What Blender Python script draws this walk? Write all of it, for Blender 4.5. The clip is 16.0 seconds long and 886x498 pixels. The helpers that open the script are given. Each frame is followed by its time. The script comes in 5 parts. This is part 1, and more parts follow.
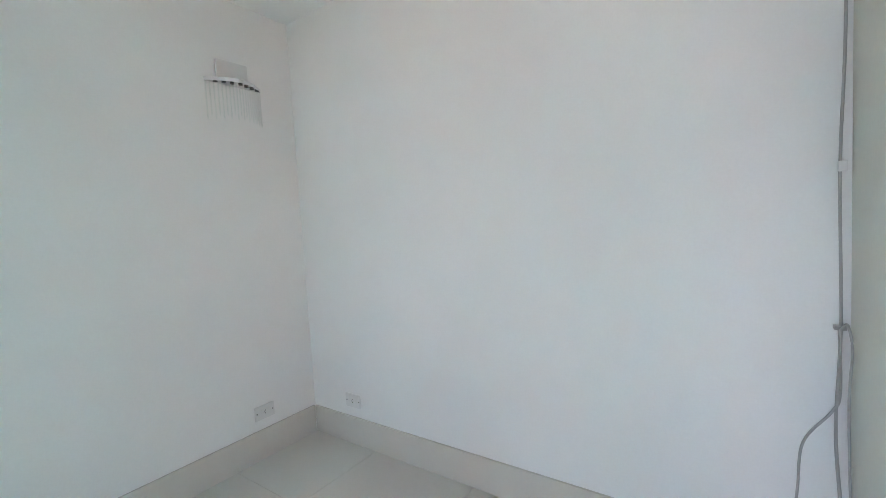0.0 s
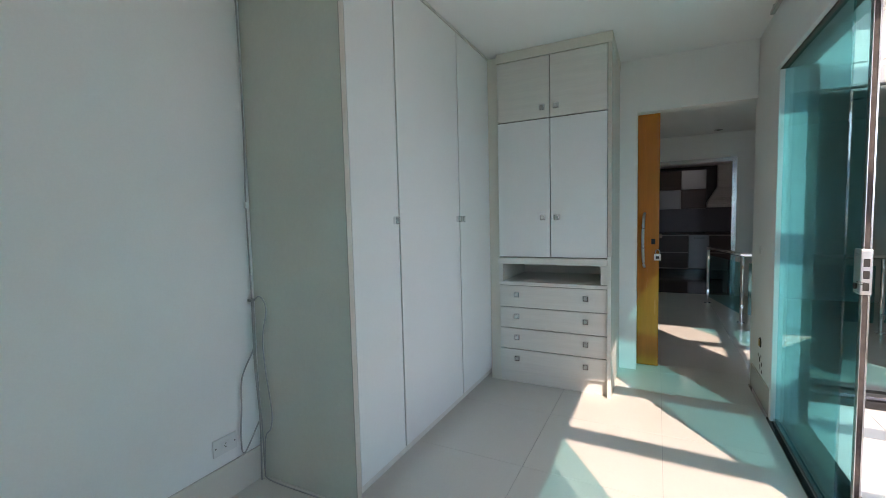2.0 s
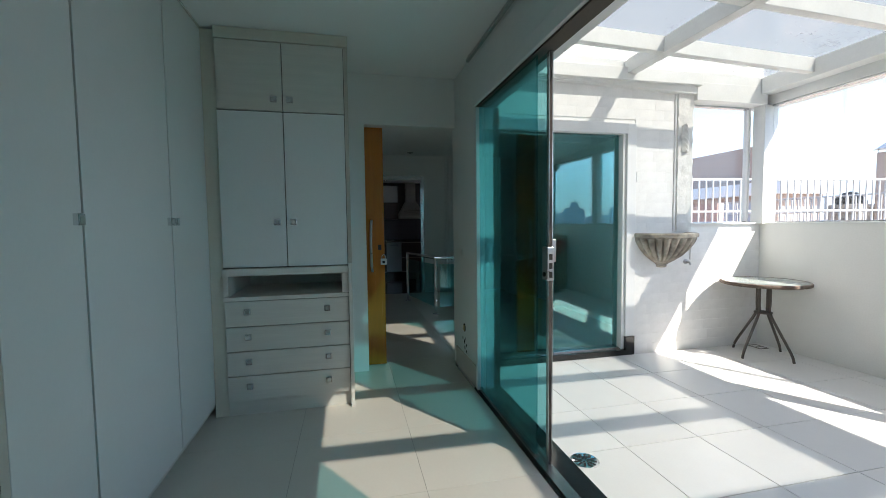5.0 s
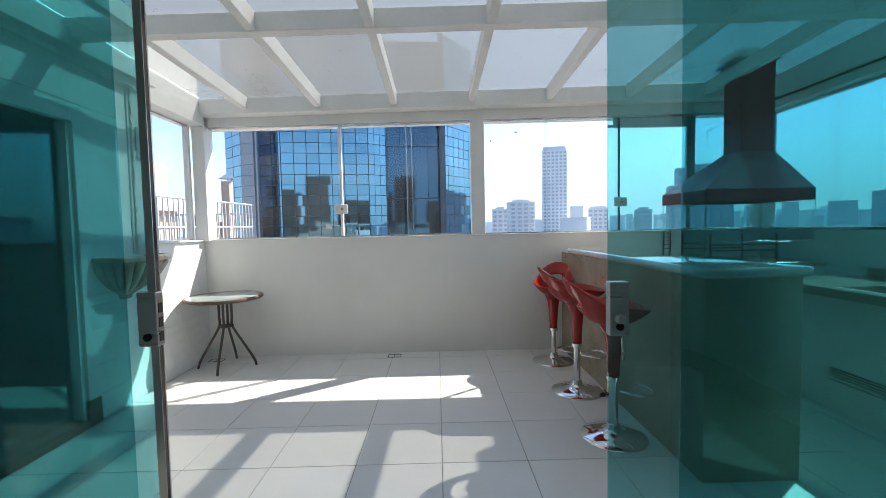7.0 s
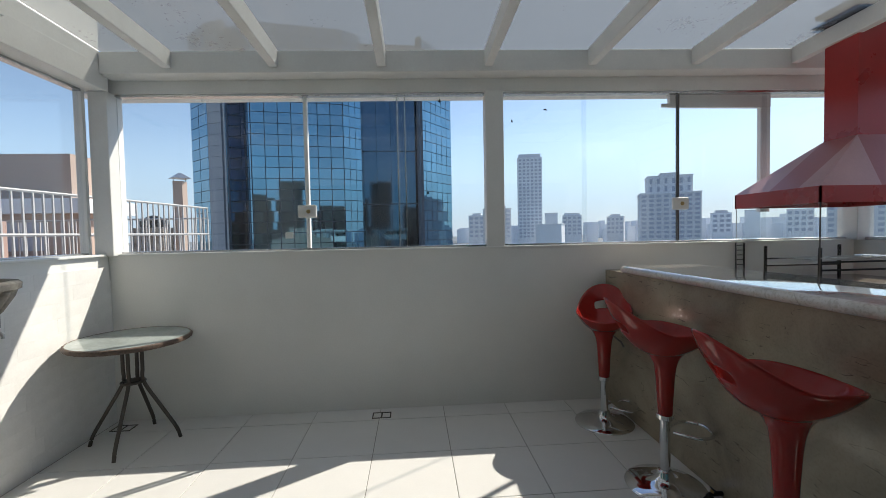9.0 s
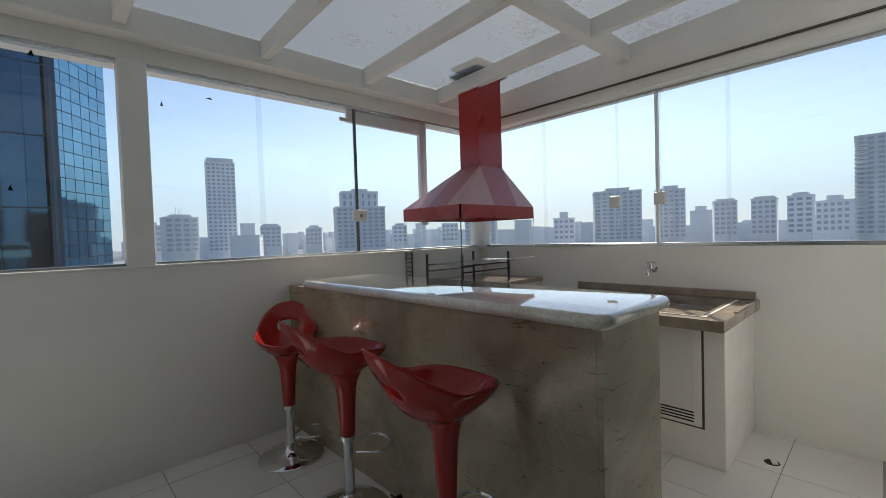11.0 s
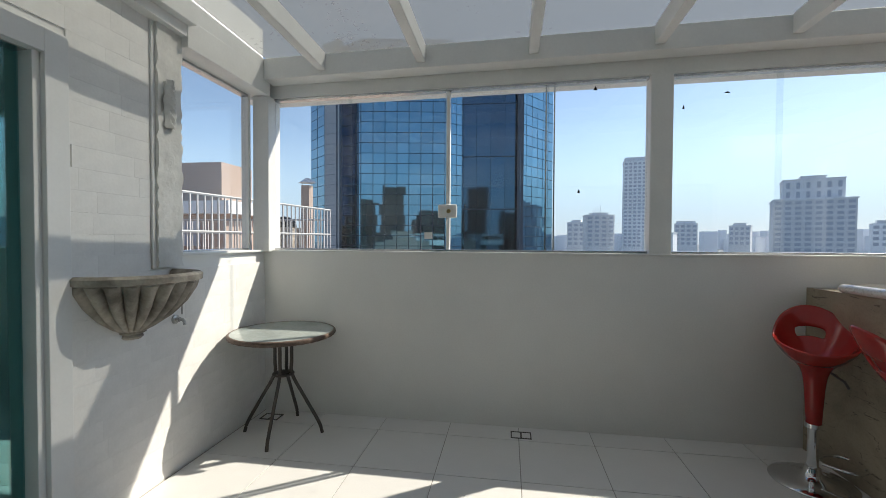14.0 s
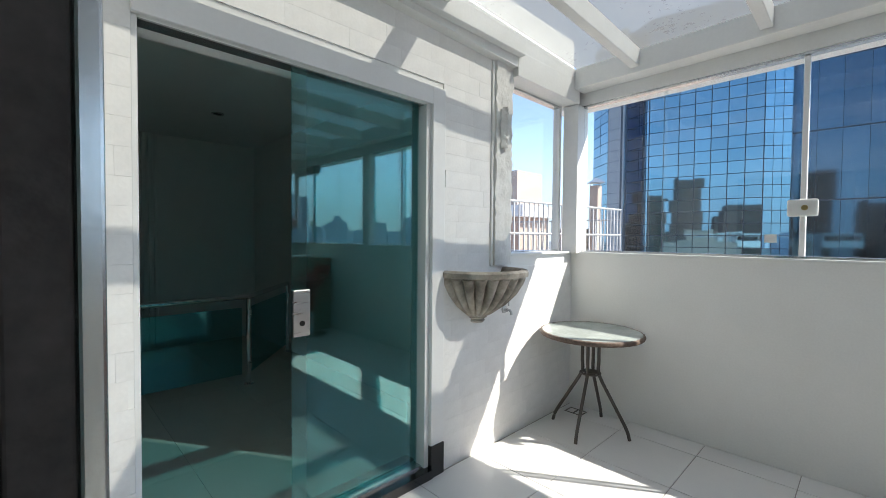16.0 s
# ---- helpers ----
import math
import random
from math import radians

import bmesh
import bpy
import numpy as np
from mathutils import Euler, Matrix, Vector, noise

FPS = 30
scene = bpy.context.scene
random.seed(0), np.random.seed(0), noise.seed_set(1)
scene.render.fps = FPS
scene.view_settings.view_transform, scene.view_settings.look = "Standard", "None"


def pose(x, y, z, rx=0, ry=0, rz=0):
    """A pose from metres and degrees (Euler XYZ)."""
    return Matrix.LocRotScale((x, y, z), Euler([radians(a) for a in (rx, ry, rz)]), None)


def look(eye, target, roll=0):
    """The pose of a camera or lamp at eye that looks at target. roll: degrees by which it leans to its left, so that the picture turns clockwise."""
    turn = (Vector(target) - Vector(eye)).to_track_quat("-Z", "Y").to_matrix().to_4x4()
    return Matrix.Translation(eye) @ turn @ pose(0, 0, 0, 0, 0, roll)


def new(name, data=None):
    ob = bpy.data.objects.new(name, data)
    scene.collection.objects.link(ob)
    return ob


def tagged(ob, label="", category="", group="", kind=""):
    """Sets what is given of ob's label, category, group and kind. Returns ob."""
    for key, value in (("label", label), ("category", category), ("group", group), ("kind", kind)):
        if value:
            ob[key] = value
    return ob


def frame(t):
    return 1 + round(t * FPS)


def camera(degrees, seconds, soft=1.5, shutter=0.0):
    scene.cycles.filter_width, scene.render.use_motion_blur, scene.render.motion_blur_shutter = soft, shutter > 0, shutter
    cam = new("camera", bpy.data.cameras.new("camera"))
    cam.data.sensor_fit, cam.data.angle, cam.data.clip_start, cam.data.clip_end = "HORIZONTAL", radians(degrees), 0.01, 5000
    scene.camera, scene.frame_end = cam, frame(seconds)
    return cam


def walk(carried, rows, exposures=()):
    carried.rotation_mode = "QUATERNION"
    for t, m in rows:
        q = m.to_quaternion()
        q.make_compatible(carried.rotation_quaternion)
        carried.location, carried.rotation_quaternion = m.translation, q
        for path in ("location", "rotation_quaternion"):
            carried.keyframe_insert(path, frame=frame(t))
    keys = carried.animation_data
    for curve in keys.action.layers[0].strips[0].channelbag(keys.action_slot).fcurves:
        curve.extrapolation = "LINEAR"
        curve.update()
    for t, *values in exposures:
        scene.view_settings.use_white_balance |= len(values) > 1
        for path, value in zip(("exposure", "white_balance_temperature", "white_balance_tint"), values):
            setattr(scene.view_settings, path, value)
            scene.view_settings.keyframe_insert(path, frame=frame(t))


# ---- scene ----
cam = camera(93.2, 16.0, soft=0.2)
PATH = [
    (0, (2.536, -4.016, 1.281), (3.679, -5.653, 1.151), -3.2),
    (0.3, (2.616, -4.019, 1.214), (3.151, -5.944, 1.113), -2.4),
    (0.5, (2.668, -4.055, 1.217), (2.713, -6.051, 1.1), -2.6),
    (1, (3.059, -4.079, 1.196), (2.025, -5.788, 1.098), -1.3),
    (1.2, (3.157, -4.055, 1.22), (1.844, -5.558, 1.094), -1.6),
    (1.5, (3.362, -3.99, 1.249), (1.779, -5.205, 1.109), -1.3),
    (2, (3.67, -3.869, 1.279), (1.895, -4.78, 1.143), -1.4),
    (2.5, (3.885, -3.817, 1.279), (2.012, -4.506, 1.156), -1.5),
    (3, (3.942, -3.771, 1.284), (2.046, -4.398, 1.167), -1.6),
    (3.2, (3.939, -3.768, 1.289), (2.041, -4.386, 1.171), -1.6),
    (5.3, (3.352, -4.268, 1.25), (1.588, -3.335, 1.136), -0.4),
    (5.5, (3.225, -4.342, 1.268), (1.724, -3.025, 1.161), -0.6),
    (6, (2.919, -4.593, 1.295), (2.195, -2.731, 1.187), -0.7),
    (6.5, (2.625, -4.612, 1.322), (2.474, -2.621, 1.214), -1.0),
    (7, (2.462, -4.49, 1.314), (2.49, -2.493, 1.213), -1.2),
    (7.5, (2.404, -4.092, 1.371), (2.443, -2.096, 1.253), -1.3),
    (8, (2.268, -3.725, 1.331), (2.321, -1.728, 1.237), -1.3),
    (8.5, (2.254, -3.446, 1.339), (2.336, -1.449, 1.249), -1.2),
    (9, (2.256, -3.283, 1.346), (2.397, -1.289, 1.272), -1.1),
    (9.5, (2.354, -3.207, 1.348), (2.813, -1.262, 1.283), -0.9),
    (10, (2.466, -3.17, 1.319), (3.339, -1.371, 1.278), -1.2),
    (10.2, (2.501, -3.146, 1.333), (3.519, -1.425, 1.287), -1.5),
    (12.3, (2.471, -2.956, 1.357), (3.987, -1.652, 1.314), -1.3),
    (12.5, (2.416, -2.947, 1.357), (3.793, -1.498, 1.314), -1.2),
    (13, (2.253, -2.929, 1.34), (3.148, -1.141, 1.305), -0.8),
    (13.5, (2.04, -2.989, 1.318), (2.299, -1.006, 1.28), -0.0),
    (14, (1.891, -3.041, 1.326), (1.584, -1.065, 1.281), 0.3),
    (14.5, (1.761, -3.079, 1.328), (0.959, -1.248, 1.274), 0.5),
    (15, (1.714, -3.148, 1.332), (0.506, -1.554, 1.277), 0.5),
    (15.2, (1.710, -3.182, 1.336), (0.414, -1.665, 1.279), 0.5),
    (15.5, (1.705, -3.193, 1.340), (0.301, -1.770, 1.282), 0.5),
    (16, (1.736, -3.182, 1.344), (0.305, -1.785, 1.289), 0.5),
]
EXPOSURES = [(0, 3.88, 8000, 41), (1.0, 3.76, 7950, 40), (1.5, 3.66, 8100, 39), (2.0, 3.02, 7700, 30), (2.5, 2.68, 7150, 19), (3, 2.4, 6950, 15), (5.3, 1.8, 6900, 12), (6, 1.6, 6850, 12),
             (7, 1.32, 6850, 11), (8, 0.72, 6850, 10), (8.5, 0.46, 6850, 10), (10, 0.52, 7350, 11), (12.5, 0.35, 7350, 11), (13.2, 0.55, 7400, 11), (14, 0.55, 7100, 10), (14.5, 0.68, 7000, 9), (15.2, 1.28, 7000, 10), (16, 1.28, 6850, 11)]
walk(cam, [(t, look(eye, target, roll)) for t, eye, target, roll in PATH], EXPOSURES)

# ---- daylight ----
SUN_FROM = Vector((0.89, 0.595, 1.0)).normalized()
world = bpy.data.worlds.new("world")
scene.world = world
world.use_nodes = True
wt = world.node_tree
sky = wt.nodes.new("ShaderNodeTexSky")
sky.sky_type = "NISHITA"
sky.sun_disc = False
sky.sun_elevation = math.asin(SUN_FROM.z)
sky.sun_rotation = math.atan2(SUN_FROM.x, SUN_FROM.y)
sky.altitude = 760
sky.air_density = 1.0
sky.dust_density = 0.6
sky.ozone_density = 1.6
wt.nodes["Background"].inputs[1].default_value = 0.14
# pale haze that thickens towards the horizon, the same all round
geo = wt.nodes.new("ShaderNodeTexCoord")
sep = wt.nodes.new("ShaderNodeSeparateXYZ")
wt.links.new(geo.outputs["Generated"], sep.inputs[0])
low = wt.nodes.new("ShaderNodeMapRange")
low.inputs[1].default_value, low.inputs[2].default_value = 0.0, 0.26
low.inputs[3].default_value, low.inputs[4].default_value = 0.80, 0.0
low.interpolation_type = "SMOOTHERSTEP"
wt.links.new(sep.outputs[2], low.inputs[0])
hz = wt.nodes.new("ShaderNodeMix")
hz.data_type = "RGBA"
hz.inputs[7].default_value = (2.4, 3.4, 4.9, 1)
wt.links.new(low.outputs[0], hz.inputs[0])
wt.links.new(sky.outputs[0], hz.inputs[6])
wt.links.new(hz.outputs[2], wt.nodes["Background"].inputs[0])
sun = new("sun", bpy.data.lights.new("sun", "SUN"))
sun.data.energy = 5.0
sun.data.angle = radians(0.5)
sun.data.color = (1.0, 0.95, 0.88)
sun.matrix_world = look((20, 12, 22), Vector((20, 12, 22)) - SUN_FROM)


# ---- materials ----
def material(name):
    m = bpy.data.materials.new(name)
    m.use_nodes = True
    return m, m.node_tree, m.node_tree.nodes["Principled BSDF"]


def node(nt, kind, **values):
    n = nt.nodes.new("ShaderNode" + kind)
    for k, v in values.items():
        n.inputs[k].default_value = v
    return n


def surface(name, colour, rough=0.5, vary=0.06, scale=3.0, fine=60.0, bump=0.05, metal=0.0, stretch=(1, 1, 1), spec=0.5, second=None, amount=0.5, each=0.0, spots=0.0):
    """A painted, stone, wood or metal surface: two scales of colour change, uneven gloss and fine relief."""
    m, nt, p = material(name)
    co = nt.nodes.new("ShaderNodeTexCoord")
    mp = node(nt, "Mapping")
    mp.inputs["Scale"].default_value = stretch
    nt.links.new(co.outputs["Object"], mp.inputs[0])
    big = node(nt, "TexNoise", Scale=scale, Detail=5.0, Roughness=0.6)
    small = node(nt, "TexNoise", Scale=fine, Detail=3.0)
    nt.links.new(mp.outputs[0], big.inputs["Vector"])
    nt.links.new(mp.outputs[0], small.inputs["Vector"])
    c2 = second or tuple(c * (1 - vary * 2.2) for c in colour)
    ramp = nt.nodes.new("ShaderNodeValToRGB")
    ramp.color_ramp.elements[0].position = 0.5 - 0.3 * amount
    ramp.color_ramp.elements[1].position = 0.5 + 0.3 * amount
    ramp.color_ramp.elements[0].color = (*c2, 1)
    ramp.color_ramp.elements[1].color = (*colour, 1)
    nt.links.new(big.outputs[0], ramp.inputs[0])
    mix = nt.nodes.new("ShaderNodeMix")
    mix.data_type = "RGBA"
    mix.blend_type = "MULTIPLY"
    mix.inputs[0].default_value = min(1.0, vary * 6)
    nt.links.new(ramp.outputs[0], mix.inputs[6])
    lift = node(nt, "MapRange")
    lift.inputs[3].default_value = 0.75
    lift.inputs[4].default_value = 1.2
    nt.links.new(small.outputs[0], lift.inputs[0])
    nt.links.new(lift.outputs[0], mix.inputs[7])
    out = mix.outputs[2]
    if spots:
        sp = node(nt, "TexNoise", Scale=scale * 9, Detail=2.0)
        nt.links.new(co.outputs["Object"], sp.inputs["Vector"])
        th = node(nt, "MapRange")
        th.inputs[1].default_value = 0.66
        th.inputs[2].default_value = 0.72
        th.inputs[4].default_value = spots
        nt.links.new(sp.outputs[0], th.inputs[0])
        m3 = nt.nodes.new("ShaderNodeMix")
        m3.data_type = "RGBA"
        nt.links.new(th.outputs[0], m3.inputs[0])
        nt.links.new(out, m3.inputs[6])
        m3.inputs[7].default_value = tuple(c * 0.3 for c in colour) + (1,)
        out = m3.outputs[2]
    if each:
        oi = nt.nodes.new("ShaderNodeObjectInfo")
        tone = node(nt, "MapRange")
        tone.inputs[3].default_value = 1 - each
        tone.inputs[4].default_value = 1 + each
        nt.links.new(oi.outputs["Random"], tone.inputs[0])
        m2 = nt.nodes.new("ShaderNodeMix")
        m2.data_type = "RGBA"
        m2.blend_type = "MULTIPLY"
        m2.inputs[0].default_value = 1.0
        nt.links.new(out, m2.inputs[6])
        nt.links.new(tone.outputs[0], m2.inputs[7])
        out = m2.outputs[2]
    nt.links.new(out, p.inputs["Base Color"])
    rr = node(nt, "MapRange")
    rr.inputs[3].default_value = max(0.02, rough * 0.8)
    rr.inputs[4].default_value = min(1.0, rough * 1.25)
    nt.links.new(big.outputs[0], rr.inputs[0])
    nt.links.new(rr.outputs[0], p.inputs["Roughness"])
    p.inputs["Metallic"].default_value = metal
    p.inputs["Specular IOR Level"].default_value = spec
    if bump:
        b = node(nt, "Bump", Strength=bump, Distance=0.004)
        nt.links.new(small.outputs[0], b.inputs["Height"])
        nt.links.new(b.outputs[0], p.inputs["Normal"])
    return m


def grazing(nt, head_on=0.035):
    """Share of gloss on a pane: four per cent head-on, nearly all at a grazing angle, alike from both sides."""
    lw = node(nt, "LayerWeight", Blend=0.5)
    pw = nt.nodes.new("ShaderNodeMath")
    pw.operation = "POWER"
    pw.inputs[1].default_value = 5.0
    nt.links.new(lw.outputs["Facing"], pw.inputs[0])
    mr = node(nt, "MapRange")
    mr.inputs[3].default_value = head_on
    mr.inputs[4].default_value = 0.75
    nt.links.new(pw.outputs[0], mr.inputs[0])
    return mr


def pane_glass(name, tint, gloss=(1, 1, 1), haze=0.0, head_on=0.03):
    """A thin pane: tinted see-through with a clear reflection that grows at grazing angles."""
    m, nt, p = material(name)
    nt.nodes.remove(p)
    out = nt.nodes["Material Output"]
    tr = node(nt, "BsdfTransparent", Color=(*tint, 1))
    gl = node(nt, "BsdfGlossy", Roughness=0.01, Color=(*gloss, 1))
    fr = grazing(nt, head_on)
    mx = nt.nodes.new("ShaderNodeMixShader")
    nt.links.new(fr.outputs[0], mx.inputs[0])
    nt.links.new(tr.outputs[0], mx.inputs[1])
    nt.links.new(gl.outputs[0], mx.inputs[2])
    last = mx.outputs[0]
    if haze:
        co = nt.nodes.new("ShaderNodeTexCoord")
        nz = node(nt, "TexNoise", Scale=1.7, Detail=6.0, Roughness=0.65)
        nt.links.new(co.outputs["Object"], nz.inputs["Vector"])
        mr = node(nt, "MapRange")
        mr.inputs[1].default_value = 0.3
        mr.inputs[2].default_value = 0.8
        mr.inputs[4].default_value = haze * 2
        nt.links.new(nz.outputs[0], mr.inputs[0])
        df = node(nt, "BsdfTranslucent", Color=(0.8, 0.82, 0.85, 1))
        m2 = nt.nodes.new("ShaderNodeMixShader")
        nt.links.new(mr.outputs[0], m2.inputs[0])
        nt.links.new(last, m2.inputs[1])
        nt.links.new(df.outputs[0], m2.inputs[2])
        last = m2.outputs[0]
    nt.links.new(last, out.inputs[0])
    return m


def roof_glass(name):
    """White-filmed overhead glass: part clear, part milky, with dirt that lies on top."""
    m, nt, p = material(name)
    nt.nodes.remove(p)
    co = nt.nodes.new("ShaderNodeTexCoord")
    n1 = node(nt, "TexNoise", Scale=1.6, Detail=6.0)
    n2 = node(nt, "TexNoise", Scale=26.0, Detail=4.0, Roughness=0.7)
    nt.links.new(co.outputs["Object"], n1.inputs["Vector"])
    nt.links.new(co.outputs["Object"], n2.inputs["Vector"])
    mul = nt.nodes.new("ShaderNodeMath")
    mul.operation = "MULTIPLY"
    nt.links.new(n1.outputs[0], mul.inputs[0])
    nt.links.new(n2.outputs[0], mul.inputs[1])
    dirt = node(nt, "MapRange")
    dirt.inputs[1].default_value = 0.33
    dirt.inputs[2].default_value = 0.36
    # the panes by the chimney are the dirtiest
    where = nt.nodes.new("ShaderNodeSeparateXYZ")
    nt.links.new(co.outputs["Object"], where.inputs[0])
    east = node(nt, "MapRange")
    east.inputs[1].default_value, east.inputs[2].default_value = 2.2, 4.6
    east.inputs[3].default_value, east.inputs[4].default_value = -0.07, 0.01
    nt.links.new(where.outputs[0], east.inputs[0])
    more = nt.nodes.new("ShaderNodeMath")
    nt.links.new(mul.outputs[0], more.inputs[0])
    nt.links.new(east.outputs[0], more.inputs[1])
    nt.links.new(more.outputs[0], dirt.inputs[0])
    col = nt.nodes.new("ShaderNodeMix")
    col.data_type = "RGBA"
    col.inputs[6].default_value = (0.40, 0.405, 0.39, 1)
    col.inputs[7].default_value = (0.34, 0.31, 0.27, 1)
    nt.links.new(dirt.outputs[0], col.inputs[0])
    tl = nt.nodes.new("ShaderNodeBsdfTranslucent")
    df = nt.nodes.new("ShaderNodeBsdfDiffuse")
    nt.links.new(col.outputs[2], tl.inputs[0])
    nt.links.new(col.outputs[2], df.inputs[0])
    tr = node(nt, "BsdfTransparent", Color=(0.70, 0.72, 0.715, 1))
    gl = node(nt, "BsdfGlossy", Roughness=0.14, Color=(0.6, 0.6, 0.6, 1))
    fr = grazing(nt, 0.02)
    a, b, c = (nt.nodes.new("ShaderNodeMixShader") for _ in range(3))
    a.inputs[0].default_value = 0.34
    nt.links.new(tl.outputs[0], a.inputs[1])
    nt.links.new(df.outputs[0], a.inputs[2])
    b.inputs[0].default_value = 0.58
    nt.links.new(a.outputs[0], b.inputs[1])
    nt.links.new(tr.outputs[0], b.inputs[2])
    nt.links.new(fr.outputs[0], c.inputs[0])
    nt.links.new(b.outputs[0], c.inputs[1])
    nt.links.new(gl.outputs[0], c.inputs[2])
    nt.links.new(c.outputs[0], nt.nodes["Material Output"].inputs[0])
    return m


def veined(name, light, dark, vein, rough, scale=2.0, stretch=(1, 1, 3), grit=0.25, vein_power=0.8):
    """Polished stone with drawn-out clouds and thin dark veins."""
    m, nt, p = material(name)
    co = nt.nodes.new("ShaderNodeTexCoord")
    mp = node(nt, "Mapping")
    mp.inputs["Scale"].default_value = stretch
    mp.inputs["Rotation"].default_value = (0.0, 0.12, 0.1)
    nt.links.new(co.outputs["Object"], mp.inputs[0])
    cloud = node(nt, "TexNoise", Scale=scale, Detail=7.0, Roughness=0.65, Distortion=0.6)
    line = node(nt, "TexNoise", Scale=scale * 0.8, Detail=4.0, Distortion=0.35)
    speck = node(nt, "TexNoise", Scale=90.0, Detail=2.0)
    nt.links.new(co.outputs["Object"], cloud.inputs["Vector"])
    nt.links.new(mp.outputs[0], line.inputs["Vector"])
    nt.links.new(co.outputs["Object"], speck.inputs["Vector"])
    ramp = nt.nodes.new("ShaderNodeValToRGB")
    ramp.color_ramp.elements[0].position, ramp.color_ramp.elements[1].position = 0.35, 0.65
    ramp.color_ramp.elements[0].color, ramp.color_ramp.elements[1].color = (*dark, 1), (*light, 1)
    nt.links.new(cloud.outputs[0], ramp.inputs[0])
    vr = nt.nodes.new("ShaderNodeValToRGB")
    e = vr.color_ramp.elements
    e[0].position, e[1].position = 0.492, 0.5
    e[0].color, e[1].color = (0, 0, 0, 1), (1, 1, 1, 1)
    k = vr.color_ramp.elements.new(0.508)
    k.color = (0, 0, 0, 1)
    nt.links.new(line.outputs[0], vr.inputs[0])
    gate = node(nt, "MapRange")
    gate.inputs[1].default_value, gate.inputs[2].default_value = 0.5, 0.62
    nt.links.new(speck.outputs[0], gate.inputs[0])
    soft = nt.nodes.new("ShaderNodeMath")
    soft.operation = "MULTIPLY"
    soft.inputs[1].default_value = 0.75
    patchy = node(nt, "TexNoise", Scale=scale * 3.5, Detail=2.0)
    nt.links.new(mp.outputs[0], patchy.inputs["Vector"])
    some = node(nt, "MapRange")
    some.inputs[1].default_value, some.inputs[2].default_value, some.inputs[4].default_value = 0.50, 0.60, vein_power
    nt.links.new(patchy.outputs[0], some.inputs[0])
    nt.links.new(some.outputs[0], soft.inputs[1])
    nt.links.new(vr.outputs[0], soft.inputs[0])
    mx = nt.nodes.new("ShaderNodeMix")
    mx.data_type = "RGBA"
    mx.inputs[7].default_value = (*vein, 1)
    nt.links.new(soft.outputs[0], mx.inputs[0])
    nt.links.new(ramp.outputs[0], mx.inputs[6])
    m2 = nt.nodes.new("ShaderNodeMix")
    m2.data_type = "RGBA"
    m2.blend_type = "MULTIPLY"
    m2.inputs[7].default_value = (0.72, 0.68, 0.62, 1)
    half = nt.nodes.new("ShaderNodeMath")
    half.operation = "MULTIPLY"
    half.inputs[1].default_value = grit
    nt.links.new(gate.outputs[0], half.inputs[0])
    nt.links.new(half.outputs[0], m2.inputs[0])
    nt.links.new(mx.outputs[2], m2.inputs[6])
    nt.links.new(m2.outputs[2], p.inputs["Base Color"])
    p.inputs["Roughness"].default_value = rough
    p.inputs["Coat Weight"].default_value = 0.8 if rough < 0.1 else 0.25
    p.inputs["Coat Roughness"].default_value = 0.03
    return m


WALL = surface("white_wall_paint", (0.85, 0.85, 0.83), 0.75, 0.02, 1.2, 120, 0.06)
PARAPET = surface("parapet_paint", (0.83, 0.82, 0.79), 0.7, 0.04, 0.9, 90, 0.12)
CEIL = surface("ceiling_paint", (0.86, 0.86, 0.85), 0.85, 0.015, 1.0, 140, 0.04)
BRICK = surface("white_brick_paint", (0.85, 0.84, 0.82), 0.55, 0.04, 5.0, 70, 0.12, each=0.008)
ROUGH = surface("rough_white_render", (0.76, 0.75, 0.72), 0.85, 0.05, 9.0, 34, 1.0)
TILE = surface("terrace_tile", (0.78, 0.77, 0.75), 0.30, 0.02, 2.5, 90, 0.02, each=0.03)
GROUT = surface("grout", (0.42, 0.40, 0.37), 0.9, 0.1, 8, 80, 0.1)
PORC = surface("polished_porcelain", (0.66, 0.62, 0.56), 0.14, 0.02, 1.6, 70, 0.0, each=0.015)
PORC_GROUT = surface("porcelain_joint", (0.40, 0.37, 0.33), 0.8, 0.06, 8, 80, 0.05)
ALU = surface("white_aluminium", (0.80, 0.80, 0.79), 0.38, 0.02, 4, 80, 0.03)
STEEL_W = surface("white_painted_beam", (0.78, 0.78, 0.76), 0.45, 0.03, 3, 60, 0.06)
SILVER = surface("satin_aluminium", (0.55, 0.56, 0.56), 0.22, 0.03, 6, 120, 0.03, metal=0.9)
CHROME = surface("chrome", (0.75, 0.75, 0.76), 0.07, 0.02, 6, 90, 0.0, metal=1.0)
STEEL = surface("brushed_steel", (0.56, 0.56, 0.55), 0.28, 0.03, 4, 140, 0.04, metal=1.0, stretch=(1, 1, 12))
DARKSTEEL = surface("dark_bronze_steel", (0.10, 0.085, 0.075), 0.42, 0.06, 8, 90, 0.08, metal=0.4)
GRANITE_BK = surface("black_granite", (0.012, 0.012, 0.013), 0.12, 0.15, 14, 160, 0.0)
TEAL = pane_glass("teal_glass", (0.53, 0.81, 0.83), (0.66, 0.96, 0.96), head_on=0.095)
CLEAR = pane_glass("clear_glass", (0.955, 0.97, 0.975), (0.8, 0.8, 0.8), haze=0.008)
CLEAN = pane_glass("clean_glass", (0.96, 0.98, 0.975), (0.9, 0.9, 0.9))
ROOFG = roof_glass("filmed_roof_glass")
